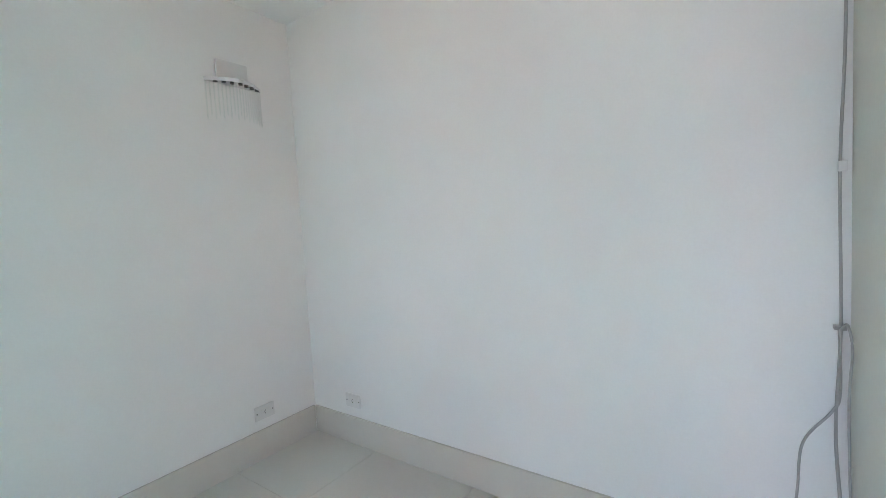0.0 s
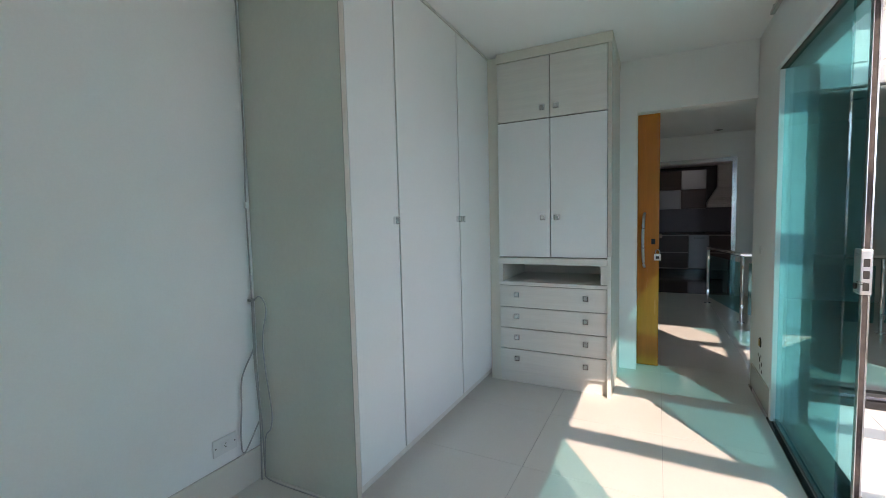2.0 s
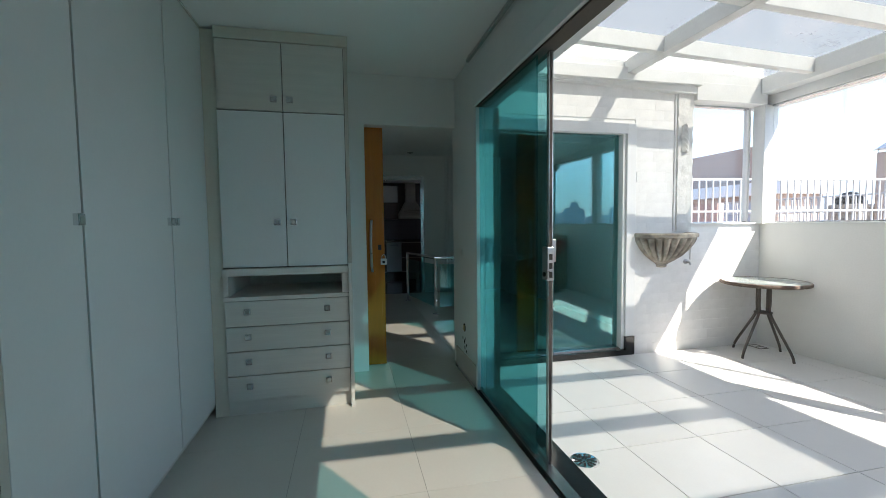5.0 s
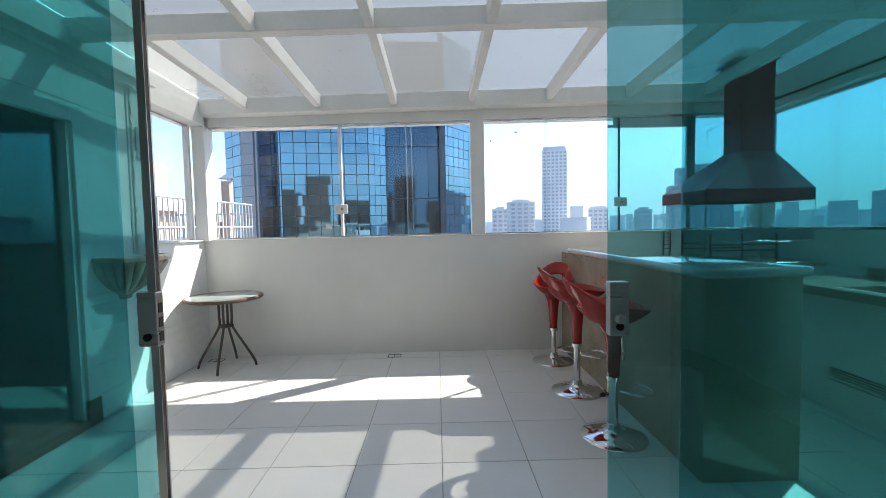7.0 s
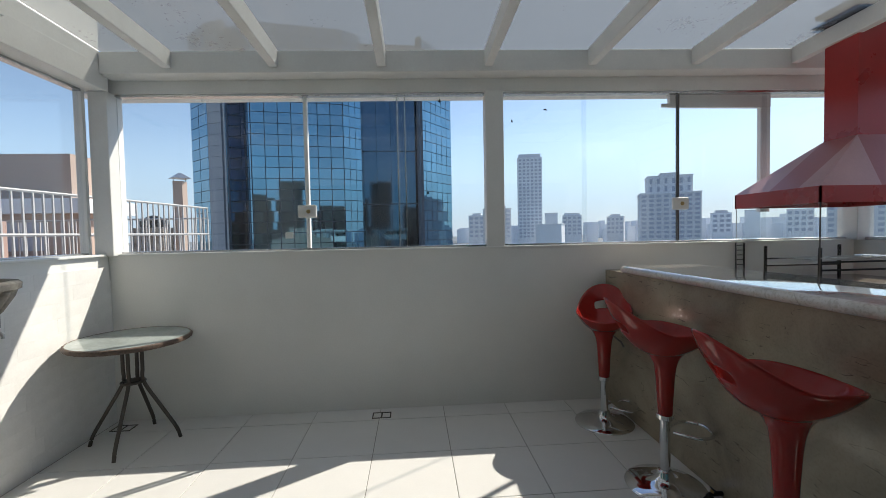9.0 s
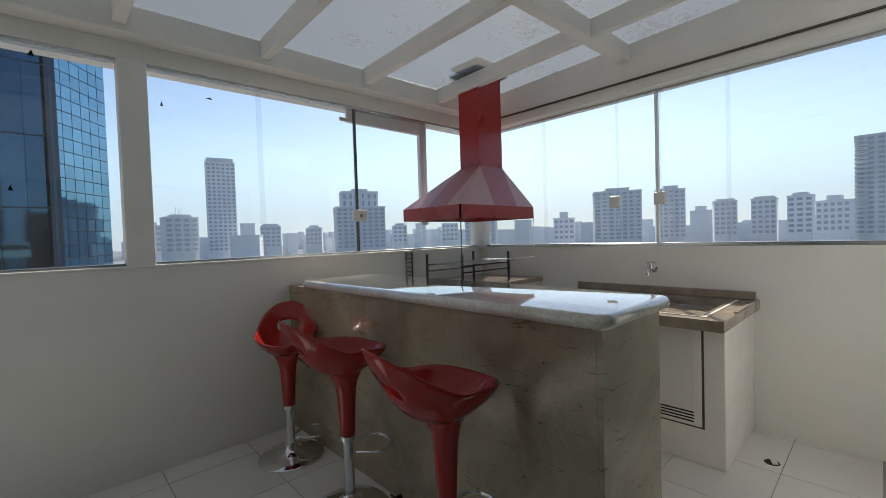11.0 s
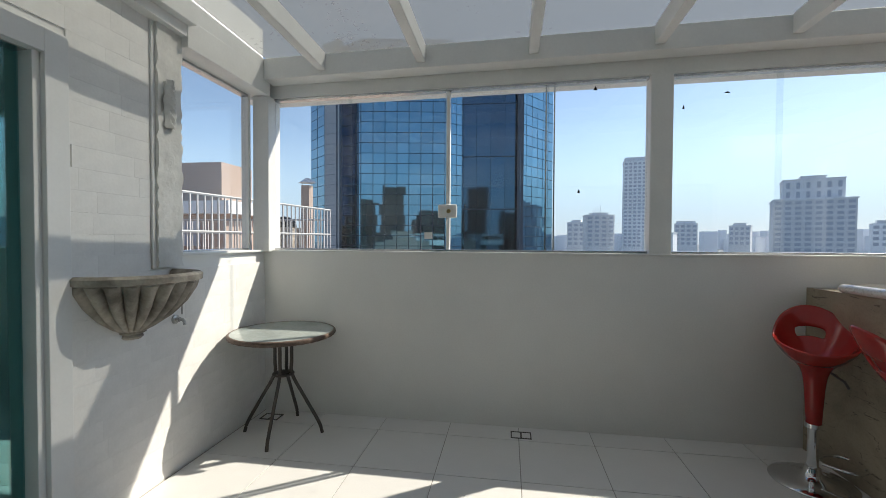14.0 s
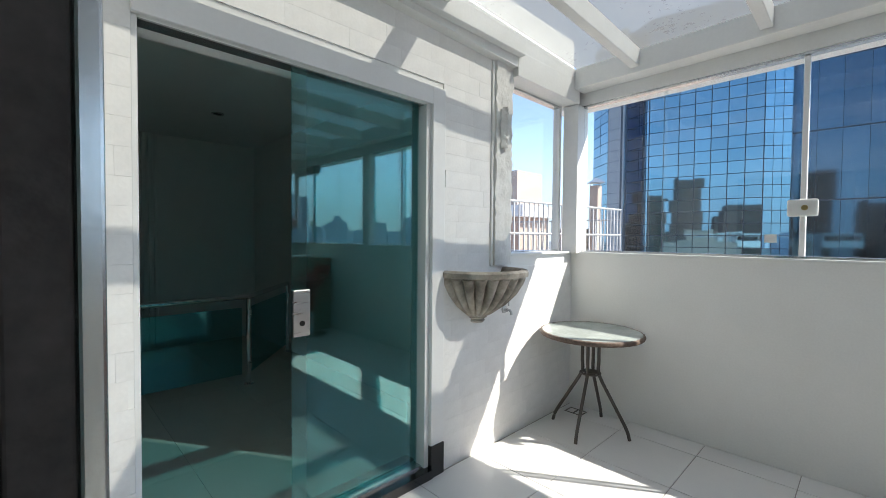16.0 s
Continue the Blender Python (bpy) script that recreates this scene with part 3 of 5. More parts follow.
window_lock(w3, -1.49, 1.60, 0.03, 0.045)
w4 = window_run("window_4", "narrow fixed window of clear glass beside the rough render", -0.86, -0.10, ())
w4.matrix_basis = pose(-0.10, 0, 0, 0, 0, 90)
part("stile", boxes((-0.10, -0.07, -0.03, 0.03, N_TOP, WIN_TOP), bevel=0.003), ALU, w4, "white aluminium stile")
for nm, r in (("post_north", (2.84, 2.985, 0.0, 0.11, N_TOP, WIN_TOP + 0.04)), ("post_northwest", (-0.06, 0.07, -0.06, 0.11, N_TOP, WIN_TOP)),
              ("post_northeast", (EX - 0.04, EX + 0.11, -0.06, 0.11, N_TOP, WIN_TOP + 0.06)), ("post_southeast", (EX - 0.05, EX + 0.11, -3.28, -3.12, N_TOP, WIN_TOP + 0.04))):
    solid(nm, boxes(r, bevel=0.006), STEEL_W, "white painted steel post between the windows", "post")
solid("sill_north", boxes((-0.01, EX, -0.012, 0.03, N_TOP, N_TOP + 0.012), bevel=0.003), ALU, "thin white window sill on the parapet", "sill")
solid("sill_west", boxes((-0.14, 0.022, -0.88, -0.06, N_TOP, N_TOP + 0.016), bevel=0.003), ALU, "white window sill on the low wall", "sill")
t = thing("tilt_frame", "open white frame of a tilting window vent", "window frame", (4.43, 0.13, 2.135))
part("top_bar", boxes((0.0, 0.90, 0, 0.04, 0.235, 0.345), bevel=0.004), ALU, t)
part("side_bar", boxes((0.81, 0.90, 0.002, 0.042, -0.655, 0.235), bevel=0.004), ALU, t)
part("tip", boxes((-0.07, 0.0, 0.0, 0.02, 0.235, 0.265), bevel=0.003), ALU, t)

# ---- glazed roof: edge beams, rafters that rise towards the house, filmed panes ----
RISE, EAST = 0.035, 0.016
roof = thing("glazed_roof", "white steel pergola roof glazed with milky filmed panes", "glass roof", (0, 0, 2.56))


def roof_z(x, y):
    return EAST * (x - 0.5) + RISE * (-0.13 - y)


def roof_bar(x0, x1, y0, y1, z0, z1, bevel=0.004):
    """A straight bar that lies on the slope of the roof."""
    bm = bmesh.new()
    vs = [bm.verts.new((x, y, roof_z(x, y) + dz)) for dz in (z0, z1) for y in (y0, y1) for x in (x0, x1)]
    for q in ((0, 2, 3, 1), (4, 5, 7, 6), (0, 1, 5, 4), (2, 6, 7, 3), (0, 4, 6, 2), (1, 3, 7, 5)):
        bm.faces.new([vs[i] for i in q])
    if bevel:
        bmesh.ops.bevel(bm, geom=list(bm.edges), offset=bevel, segments=1, affect="EDGES")
    return bm


bm = boxes((-0.20, EX + 0.18, 0.018, 0.24, -0.14, 0.13), bevel=0.005)
for v in bm.verts:
    v.co.z += HEAD_RISE * v.co.x
part("edge_beam", bm, STEEL_W, roof)
part("edge_ledge", roof_bar(0.07, EX - 0.07, -0.12, 0.017, -0.035, 0.12), STEEL_W, roof, "inner flange of the edge beam")
part("edge_beam", boxes((EX - 0.07, EX + 0.13, -3.30, -0.031, -0.11, 0.09), bevel=0.005), STEEL_W, roof)
for x0, x1 in ((EX - 0.06, EX + 0.12), (-0.11, 0.065)):
    part("upstand", roof_bar(x0, x1, -3.30, -0.031, -0.10, 0.127, 0.0), STEEL_W, roof)
part("edge_strip", boxes((EX - 0.09, EX - 0.07, -3.2, -0.125, -0.030, -0.018)), GAPM, roof, "dark sealing strip")
part("edge_beam", boxes((-0.12, 0.07, -0.87, -0.031, -0.14, 0.03), bevel=0.005), STEEL_W, roof)
RX = [0.53, 1.275, 2.05, 2.85, 3.65, 4.475, 5.30]
for x in RX:
    part("rafter", roof_bar(x - 0.032, x + 0.032, -3.08, -0.121, 0.0, 0.125), STEEL_W, roof)
for cy in (-1.625, -2.98):
    part("cross_beam", roof_bar(0.07, EX - 0.05, cy - 0.045, cy + 0.045, -0.005, 0.12), STEEL_W, roof)
part("gutter_box", boxes((-0.008, 0.115, -3.09, -0.85, -0.015, 0.10), bevel=0.005), STEEL_W, roof, "white boxed gutter along the brick wall")
part("gutter_lip", boxes((-0.008, 0.05, -3.09, -0.90, -0.04, -0.016), bevel=0.003), STEEL_W, roof)
xs = [0.07, *RX, EX + 0.1]
for a, b in zip(xs, xs[1:]):
    for y0, y1 in ((0.10, -1.625), (-1.625, -3.08)):
        part("roof_pane", roof_bar(a + 0.002, b - 0.002, y1 + 0.002, y0 - 0.002, 0.129, 0.137, 0.0), ROOFG, roof)


# ---- rough render, plaque, fountain ----
bm = bmesh.new()
rng = random.Random(4)
ny, nz = 6, 44
grid = [[bm.verts.new((0.018 + 0.016 * rng.random(), -1.04 + 0.17 * i / ny, 1.165 + 1.36 * k / nz)) for i in range(ny + 1)] for k in range(nz + 1)]
for k in range(nz):
    for i in range(ny):
        bm.faces.new((grid[k][i], grid[k][i + 1], grid[k + 1][i + 1], grid[k + 1][i]))
for i in range(ny):
    for row in (grid[0], grid[-1]):
        a, b = row[i], row[i + 1]
        bm.faces.new((a, b, bm.verts.new((-0.008, b.co.y, b.co.z)), bm.verts.new((-0.008, a.co.y, a.co.z))))
for k in range(nz):
    for i in (0, ny):
        a, b = grid[k][i], grid[k + 1][i]
        bm.faces.new((a, b, bm.verts.new((-0.008, b.co.y, b.co.z)), bm.verts.new((-0.008, a.co.y, a.co.z))))
solid("wall_rough_strip", bm, ROUGH, "white rough-cast strip of wall beside the window", "wall", smooth=True)

t = thing("wall_plaque", "small carved cement ornament on the rough render", "ornament", (0.03, -0.965, 1.93))
bm = bmesh.new()
for s in range(18):
    z = 0.265 * s / 17
    hw = 0.045 * (0.55 + 0.45 * math.sin(math.pi * min(1, max(0, (z + 0.03) / 0.3)))) * (1 + 0.12 * math.sin(z * 95))
    row = [bm.verts.new((0.006 + 0.022 * math.cos(math.pi * (i / 8 - 0.5)) * (1 + 0.35 * math.sin(z * 130 + i * 1.9)), hw * (i / 4 - 1), z)) for i in range(9)]
    if s:
        for i in range(8):
            bm.faces.new((prev[i], prev[i + 1], row[i + 1], row[i]))
    prev = row
part("carving", bm, ROUGH, t, smooth=True)
part("backing", boxes((-0.012, 0.008, -0.03, 0.03, 0.01, 0.255), bevel=0.004), ROUGH, t)

t = thing("wall_fountain", "grey carved cement half-bowl fountain with fluted sides on the wall", "fountain", (0.0, -1.19, 0.815))
FR = 0.262
FS = 1.19


def bowl(profile, flutes, seg=72):
    bm = bmesh.new()
    rows = []
    for r, z, d in profile:
        rows.append([bm.verts.new((FS * max(0.0, (r * (1 - d + d * abs(math.cos(flutes * a / 2)) ** 0.6)) * math.cos(a)) * 1.05, FS * (r * (1 - d + d * abs(math.cos(flutes * a / 2)) ** 0.6)) * math.sin(a), z))
                     for a in (math.pi * (i / seg - 0.5) for i in range(seg + 1))])
    for a, b in zip(rows, rows[1:]):
        for i in range(seg):
            bm.faces.new((a[i], a[i + 1], b[i + 1], b[i]))
    return bm


part("bowl", bowl([(0.052, 0.04, 0.0), (0.085, 0.06, 0.10), (0.15, 0.115, 0.2), (0.205, 0.185, 0.2), (0.24, 0.255, 0.18), (0.248, 0.285, 0.08), (0.242, 0.296, 0.0)], 24), STONE, t, smooth=True)
part("rim", bowl([(0.242, 0.292, 0), (0.26, 0.297, 0), (FR, 0.325, 0), (0.252, 0.336, 0), (0.225, 0.336, 0), (0.215, 0.325, 0), (0.16, 0.22, 0), (0.0, 0.18, 0)], 0), STONE, t, "worn moulded rim", True)
part("finial", bowl([(0.0, -0.005, 0), (0.035, 0.0, 0), (0.045, 0.012, 0), (0.04, 0.025, 0), (0.055, 0.034, 0), (0.052, 0.045, 0)], 0, 24), STONE, t, smooth=True)
t = thing("wall_tap", "small steel tap low on the wall beside the fountain", "tap", (0.0, -0.905, 0.86))
part("flange", turned([(0, 0), (0.026, 0), (0.026, 0.008), (0.014, 0.012), (0.014, 0.03), (0, 0.03)], 16), STEEL, t, smooth=True).matrix_basis = pose(0, 0, 0, 0, 90)
part("spout", pipe([(0.02, 0, 0), (0.05, 0, 0), (0.062, 0, -0.012), (0.062, 0, -0.03)], 0.009), STEEL, t, smooth=True)
part("supply_pipe", pipe([(0.004, 0.05, 0.02), (0.004, 0.05, 0.17)], 0.004), CABLE, t)

# ---- round bistro table ----
t = thing("bistro_table", "round glass-topped table with a rattan rim on bronze legs", "table", (0.35, -0.345, FZ))
t.scale = (1.012, 1.012, 1.018)
TZ, TR = 0.70, 0.345
part("glass_top", turned([(0.0, TZ - 0.004), (TR - 0.012, TZ - 0.004), (TR - 0.008, TZ), (0.0, TZ + 0.001)], 56), surface("frosted_table_glass", (0.42, 0.47, 0.45), 0.10, 0.12, 4, 40, 0.04), t, "rippled greenish glass", True)
bm = bmesh.new()
for i in range(72):
    a = 2 * math.pi * i / 72
    ca, sa = math.cos(a), math.sin(a)
    ring = [(TR - 0.008 + 0.013 * math.cos(k * math.pi / 4), TZ - 0.015 + 0.017 * math.sin(k * math.pi / 4)) for k in range(8)]
    sw = 1 + 0.006 * (-1) ** i
    row = [bm.verts.new((r * ca * sw, r * sa * sw, z)) for r, z in ring]
    if i == 0:
        first = row
    else:
        for k in range(8):
            bm.faces.new((prev[k], prev[(k + 1) % 8], row[(k + 1) % 8], row[k]))
    prev = row
for k in range(8):
    bm.faces.new((prev[k], prev[(k + 1) % 8], first[(k + 1) % 8], first[k]))
part("rim", bm, RATTAN, t, "dark woven rattan rim", True)
for i in range(4):
    a = radians(-82 + 90 * i)
    ca, sa = math.cos(a), math.sin(a)
    part("leg", pipe(arc([(0.058 * ca, 0.058 * sa, TZ - 0.03), (0.058 * ca, 0.058 * sa, 0.50), (0.062 * ca, 0.062 * sa, 0.40), (0.15 * ca, 0.15 * sa, 0.24), (0.245 * ca, 0.245 * sa, 0.075), (0.27 * ca, 0.27 * sa, 0.0)], 6), 0.0115), DARKSTEEL, t, smooth=True)
for z in (0.655, 0.405):
    bm = bmesh.new()
    ring = [(0.066 * math.cos(2 * math.pi * i / 24), 0.066 * math.sin(2 * math.pi * i / 24), z) for i in range(25)]
    part("ring", pipe(ring, 0.008, bm, 8), DARKSTEEL, t, smooth=True)
part("hub_plate", turned([(0, 0.408), (0.05, 0.408), (0.05, 0.416), (0, 0.416)], 20), DARKSTEEL, t)


# ---- bar counter and stools ----
t = thing("bar_counter", "tall bar counter faced with veined brown marble", "bar counter", (3.80, -2.42, 0))
part("front_panel", boxes((0.0, 0.02, 0.021, 2.41, FZ, 1.03)), MARBLE, t)
part("end_panel", boxes((0.0, 0.50, 0.0, 0.02, FZ, 1.03)), MARBLE, t)
part("back_panel", boxes((0.48, 0.50, 0.021, 2.41, FZ, 1.03)), MARBLE, t)
# fill added to keep sun from slipping between counter and parapet
part("gap_fill", boxes((0.021, 0.479, 2.11, 2.41, 0.99, 1.03)), MARBLE, t)
def rounded_slab(x0, x1, y0, y1, z0, z1, corner):
    """A slab with rounded corners in plan and a half-round edge."""
    bm = bmesh.new()
    half = (z1 - z0) / 2
    rings = []
    for k in range(9):
        a = radians(-90 + 180 * k / 8)
        inset, z = half * (1 - math.cos(a)), z0 + half * (1 + math.sin(a))
        ring = []
        for cx, cy, first in ((x1 - corner, y1 - corner, 0), (x0 + corner, y1 - corner, 90), (x0 + corner, y0 + corner, 180), (x1 - corner, y0 + corner, 270)):
            for i in range(7):
                b = radians(first + 15 * i)
                ring.append(bm.verts.new((cx + (corner - inset) * math.cos(b), cy + (corner - inset) * math.sin(b), z)))
        rings.append(ring)
    n = len(rings[0])
    for a, b in zip(rings, rings[1:]):
        for i in range(n):
            bm.faces.new((a[i], a[(i + 1) % n], b[(i + 1) % n], b[i]))
    bm.faces.new(list(reversed(rings[0])))
    bm.faces.new(rings[-1])
    return bm


part("top", rounded_slab(-0.04, 0.555, -0.04, 2.13, 1.032, 1.085, 0.055), GRANITE_W, t, "polished pale granite top with rounded edges", True)


SEAT_Z, SEAT_X = 0.70, 0.02


def seat_point(r, a):
    """A point of the moulded seat at r (0 centre, 1 rim) and angle a (0 towards the back)."""
    c = math.cos(a)
    back, front = max(0.0, c) ** 1.9, max(0.0, -c) ** 1.4
    reach = 0.205 + 0.06 * back + 0.03 * front
    lift = 0.085 * r ** (2.6 - 0.6 * front) + back * 0.215 * r ** 2.7 + front * 0.018 * r ** 2.6 + 0.055 * math.sin(a) ** 2 * r ** 3
    return Vector((SEAT_X * min(1.0, r * 2) + reach * r * c + 0.02 * back * r ** 3, reach * 0.90 * r * math.sin(a), SEAT_Z + lift))


def stool_shell():
    """A deep bowl whose rim dips in front and sweeps up into a back with a hand hole."""
    bm = bmesh.new()
    nr, na = 11, 64
    rows = [[bm.verts.new(seat_point(0, 0))]]
    for i in range(1, nr + 1):
        rows.append([bm.verts.new(seat_point(i / nr, 2 * math.pi * k / na)) for k in range(na)])
    for k in range(na):
        bm.faces.new((rows[0][0], rows[1][k], rows[1][(k + 1) % na]))
    for i in range(1, nr):
        for k in range(na):
            k2 = (k + 1) % na
            aa = (k + 0.5) * 2 * math.pi / na
            aa = aa - 2 * math.pi if aa > math.pi else aa
            if i == 8 and abs(aa) < 0.36:
                continue
            bm.faces.new((rows[i][k], rows[i][k2], rows[i + 1][k2], rows[i + 1][k]))
    return bm


def stool_skirt():
    """The tapered stem that flares out and runs into the underside of the seat."""
    bm = bmesh.new()
    na = 48
    rows = [[bm.verts.new((r * math.cos(2 * math.pi * k / na), r * math.sin(2 * math.pi * k / na), z)) for k in range(na)]
            for r, z in ((0.034, 0.385), (0.036, 0.39), (0.040, 0.48), (0.046, 0.58), (0.052, 0.63))]
    low = [Vector((0.056 * math.cos(2 * math.pi * k / na), 0.056 * math.sin(2 * math.pi * k / na), 0.65)) for k in range(na)]
    for s in range(6):
        f = s / 5
        row = []
        for k in range(na):
            a = 2 * math.pi * k / na
            q = seat_point(0.57, a) - Vector((0, 0, 0.002))
            m = low[k].lerp(q, f)
            m.z = low[k].z + (q.z - low[k].z) * f ** 0.62
            row.append(bm.verts.new(m))
        rows.append(row)
    for a, b in zip(rows, rows[1:]):
        for k in range(na):
            bm.faces.new((a[k], a[(k + 1) % na], b[(k + 1) % na], b[k]))
    return bm


def bar_stool(at, turn, label, drop=0.0, foot_z=0.30, foot_turn=0.0):
    t = thing("bar_stool", label, "bar stool", at, "bar stools along the counter")
    t.rotation_euler = (0, 0, radians(turn))
    t.scale = (1.018, 1.018, 1.018)
    sh = part("seat_shell", stool_shell(), RED, t, smooth=True)
    sh.location.z = -drop
    md = sh.modifiers.new("thickness", "SOLIDIFY")
    md.thickness, md.offset = 0.014, 0
    md = sh.modifiers.new("rounding", "SUBSURF")
    md.levels = md.render_levels = 1
    part("skirt", stool_skirt(), RED, t, "tapered red plastic skirt", True).location.z = -drop
    part("collar", turned([(0.039, 0.36), (0.041, 0.362), (0.041, 0.385), (0.037, 0.387)], 28), CHROME, t, "chrome collar", True).location.z = -drop
    part("column", turned([(0.026, 0.03), (0.026, 0.36 - drop)], 24), CHROME, t, "chrome gas-lift column", True)
    part("base", turned([(0.195, 0.0), (0.197, 0.006), (0.19, 0.012), (0.12, 0.024), (0.06, 0.04), (0.042, 0.06), (0.036, 0.085), (0.028, 0.09)], 48), CHROME, t, "round chrome base", True)
    part("footrest", pipe(arc([(-0.03, 0.03, 0.0), (-0.12, 0.095, 0.0), (-0.20, 0.075, 0.0), (-0.225, 0.0, 0.0), (-0.20, -0.075, 0.0), (-0.12, -0.095, 0.0), (-0.03, -0.03, 0.0)], 6), 0.0085), CHROME, t, "chrome loop footrest", True).matrix_basis = pose(0, 0, foot_z, 0, 0, foot_turn)
    part("lever", pipe([(-0.02, -0.05, 0.685), (-0.07, -0.11, 0.65), (-0.085, -0.125, 0.62)], 0.0065), DARKSTEEL, t, "dark height lever", True).location.z = -drop
    return t


bar_stool((3.59, -0.425, FZ), 64, "red plastic bar stool on a chrome base turned from the counter", 0.055, 0.12, 108)
bar_stool((3.57, -1.18, FZ), 172, "red plastic bar stool on a chrome base facing the counter")
bar_stool((3.55, -1.925, FZ), 172, "red plastic bar stool on a chrome base facing the counter")

# ---- barbecue: masonry base, glass screens, hood, grill ----
HX0, HX1, HY0, HY1 = 4.873, 5.87, -0.76, -0.04
t = thing("masonry_barbecue", "white masonry barbecue counter with a dark granite top", "barbecue", (HX0, HY0, 0))
part("masonry", boxes((0, EX - HX0, 0, -HY0, FZ, 0.90)), PARAPET, t)
part("top", boxes((-0.02, EX - HX0, -0.02, -HY0, 0.90, 0.94), bevel=0.006), GRANITE_BR, t, "brown granite top")
t = thing("barbecue_screen", "clear glass wind screens under the barbecue hood", "glass screen", (HX0, HY0, 0.94))
part("pane", boxes((0.0, 0.008, 0.0, HY1 - HY0, 0, 0.56)), CLEAN, t)
part("pane", boxes((0.009, HX1 - HX0 - 0.009, 0.0, 0.008, 0.20, 0.56)), CLEAN, t)
part("edge_strip", boxes((-0.003, 0.003, -0.003, 0.003, 0, 0.56)), DARKSTEEL, t, "dark edge of the glass")
part("edge_strip", boxes((-0.002, 0.002, 0.70, 0.703, 0, 0.56)), STEEL, t, "dark edge of the glass")
part("edge_strip", boxes((HX1 - HX0 - 0.003, HX1 - HX0, -0.002, 0.002, 0.2, 0.56)), STEEL, t, "dark edge of the glass")
part("edge_strip", boxes((0.01, HX1 - HX0, -0.001, 0.008, 0.194, 0.20)), STEEL, t, "dark edge of the glass")
hood = thing("barbecue_hood", "red enamelled sheet-metal barbecue hood with a square chimney", "hood", ((HX0 + HX1) / 2, (HY0 + HY1) / 2, 1.50))
hw, hd = (HX1 - HX0) / 2, (HY1 - HY0) / 2
part("band", boxes((-hw, hw, -hd, -hd + 0.012, 0, 0.108), (-hw, hw, hd - 0.012, hd, 0, 0.108), (-hw, -hw + 0.012, -hd, hd, 0, 0.108), (hw - 0.012, hw, -hd, hd, 0, 0.108)), REDP, hood)
cw, cd, ox, oy = 0.157, 0.118, 0.085, -0.085       # the chimney stands off the middle of the canopy
bm = bmesh.new()
top = [bm.verts.new((ox + sx * cw, oy + sy * cd, 0.468)) for sx, sy in ((-1, -1), (1, -1), (1, 1), (-1, 1))]
mid = [bm.verts.new((ox + sx * cw, sy * hd, 0.108)) for sx, sy in ((-1, -1), (1, -1), (1, 1), (-1, 1))]
midy = [bm.verts.new((sx * hw, oy + sy * cd, 0.108)) for sx, sy in ((-1, -1), (1, -1), (1, 1), (-1, 1))]
for q in ((mid[0], mid[1], top[1], top[0]), (mid[2], mid[3], top[3], top[2]), (midy[3], midy[0], top[0], top[3]), (midy[1], midy[2], top[2], top[1])):
    bm.faces.new(q)
# reflections on the folds are put into two reds: paler corners, duller canopy
RED_SHEEN = surface("red_enamel_sheen", (0.55, 0.32, 0.325), 0.36, 0.05, 3, 60, 0.02)
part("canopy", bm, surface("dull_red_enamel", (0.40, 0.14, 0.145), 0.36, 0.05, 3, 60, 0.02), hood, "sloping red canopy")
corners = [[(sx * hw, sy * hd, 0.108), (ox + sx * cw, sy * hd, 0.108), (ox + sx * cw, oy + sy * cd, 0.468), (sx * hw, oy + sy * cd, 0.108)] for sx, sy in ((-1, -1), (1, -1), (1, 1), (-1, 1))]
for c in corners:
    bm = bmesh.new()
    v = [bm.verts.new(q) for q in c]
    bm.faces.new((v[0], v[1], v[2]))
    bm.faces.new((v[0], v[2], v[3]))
    part("hip_panel", bm, RED_SHEEN, hood, "folded corner panel, painted paler for its sheen")
part("chimney", boxes((ox - cw, ox + cw, oy - cd, oy + cd, 0.468, 1.36)), REDP, hood, "square red chimney through the roof")
part("chimney_cap", boxes((ox - cw - 0.04, ox + cw + 0.04, oy - cd - 0.04, oy + cd + 0.04, 1.361, 1.39)), DARKSTEEL, hood, "dark chimney cap above the roof")
part("chimney_collar", boxes((ox - cw - 0.05, ox + cw + 0.05, oy - cd - 0.05, oy + cd + 0.05, 1.300, 1.310)), SILVER, hood, "metal flashing where the chimney passes the roof")
t = thing("grill_rack", "black iron grill rack with long steel skewers", "grill", (5.0, -0.70, 0.94))
for x, y in ((0.0, 0.06), (0.0, 0.5), (0.62, 0.06), (0.62, 0.5)):
    part("post", boxes((x - 0.008, x + 0.008, y - 0.008, y + 0.008, 0, 0.26)), IRON, t)
for z in (0.10, 0.155):
    part("crossbar", boxes((0.0, 0.62, 0.052, 0.068, z, z + 0.012)), IRON, t)
    part("crossbar", boxes((0.0, 0.62, 0.492, 0.508, z, z + 0.012)), IRON, t)
for i in range(6):
    y = 0.10 + 0.065 * i
    sk = part("skewer", boxes((-0.02, 0.66 + 0.02 * (i % 3), y - 0.004, y + 0.004, 0.170, 0.177)), STEEL, t)
    part("grip", pipe([(0.66, y, 0.174), (0.70, y, 0.174), (0.78, y, 0.174)], 0.011), STEEL, sk)
t = thing("grill_ladder", "small metal height rack fixed to the wall by the barbecue", "rack", (4.90, -0.012, 0.98))
part("stringer", boxes((0, 0.008, -0.012, 0, 0, 0.24)), IRON, t)
part("stringer", boxes((0.07, 0.078, -0.012, 0, 0, 0.24)), IRON, t)
for i in range(6):
    part("rung", boxes((0.008, 0.07, -0.01, -0.004, 0.02 + 0.04 * i, 0.026 + 0.04 * i)), IRON, t)

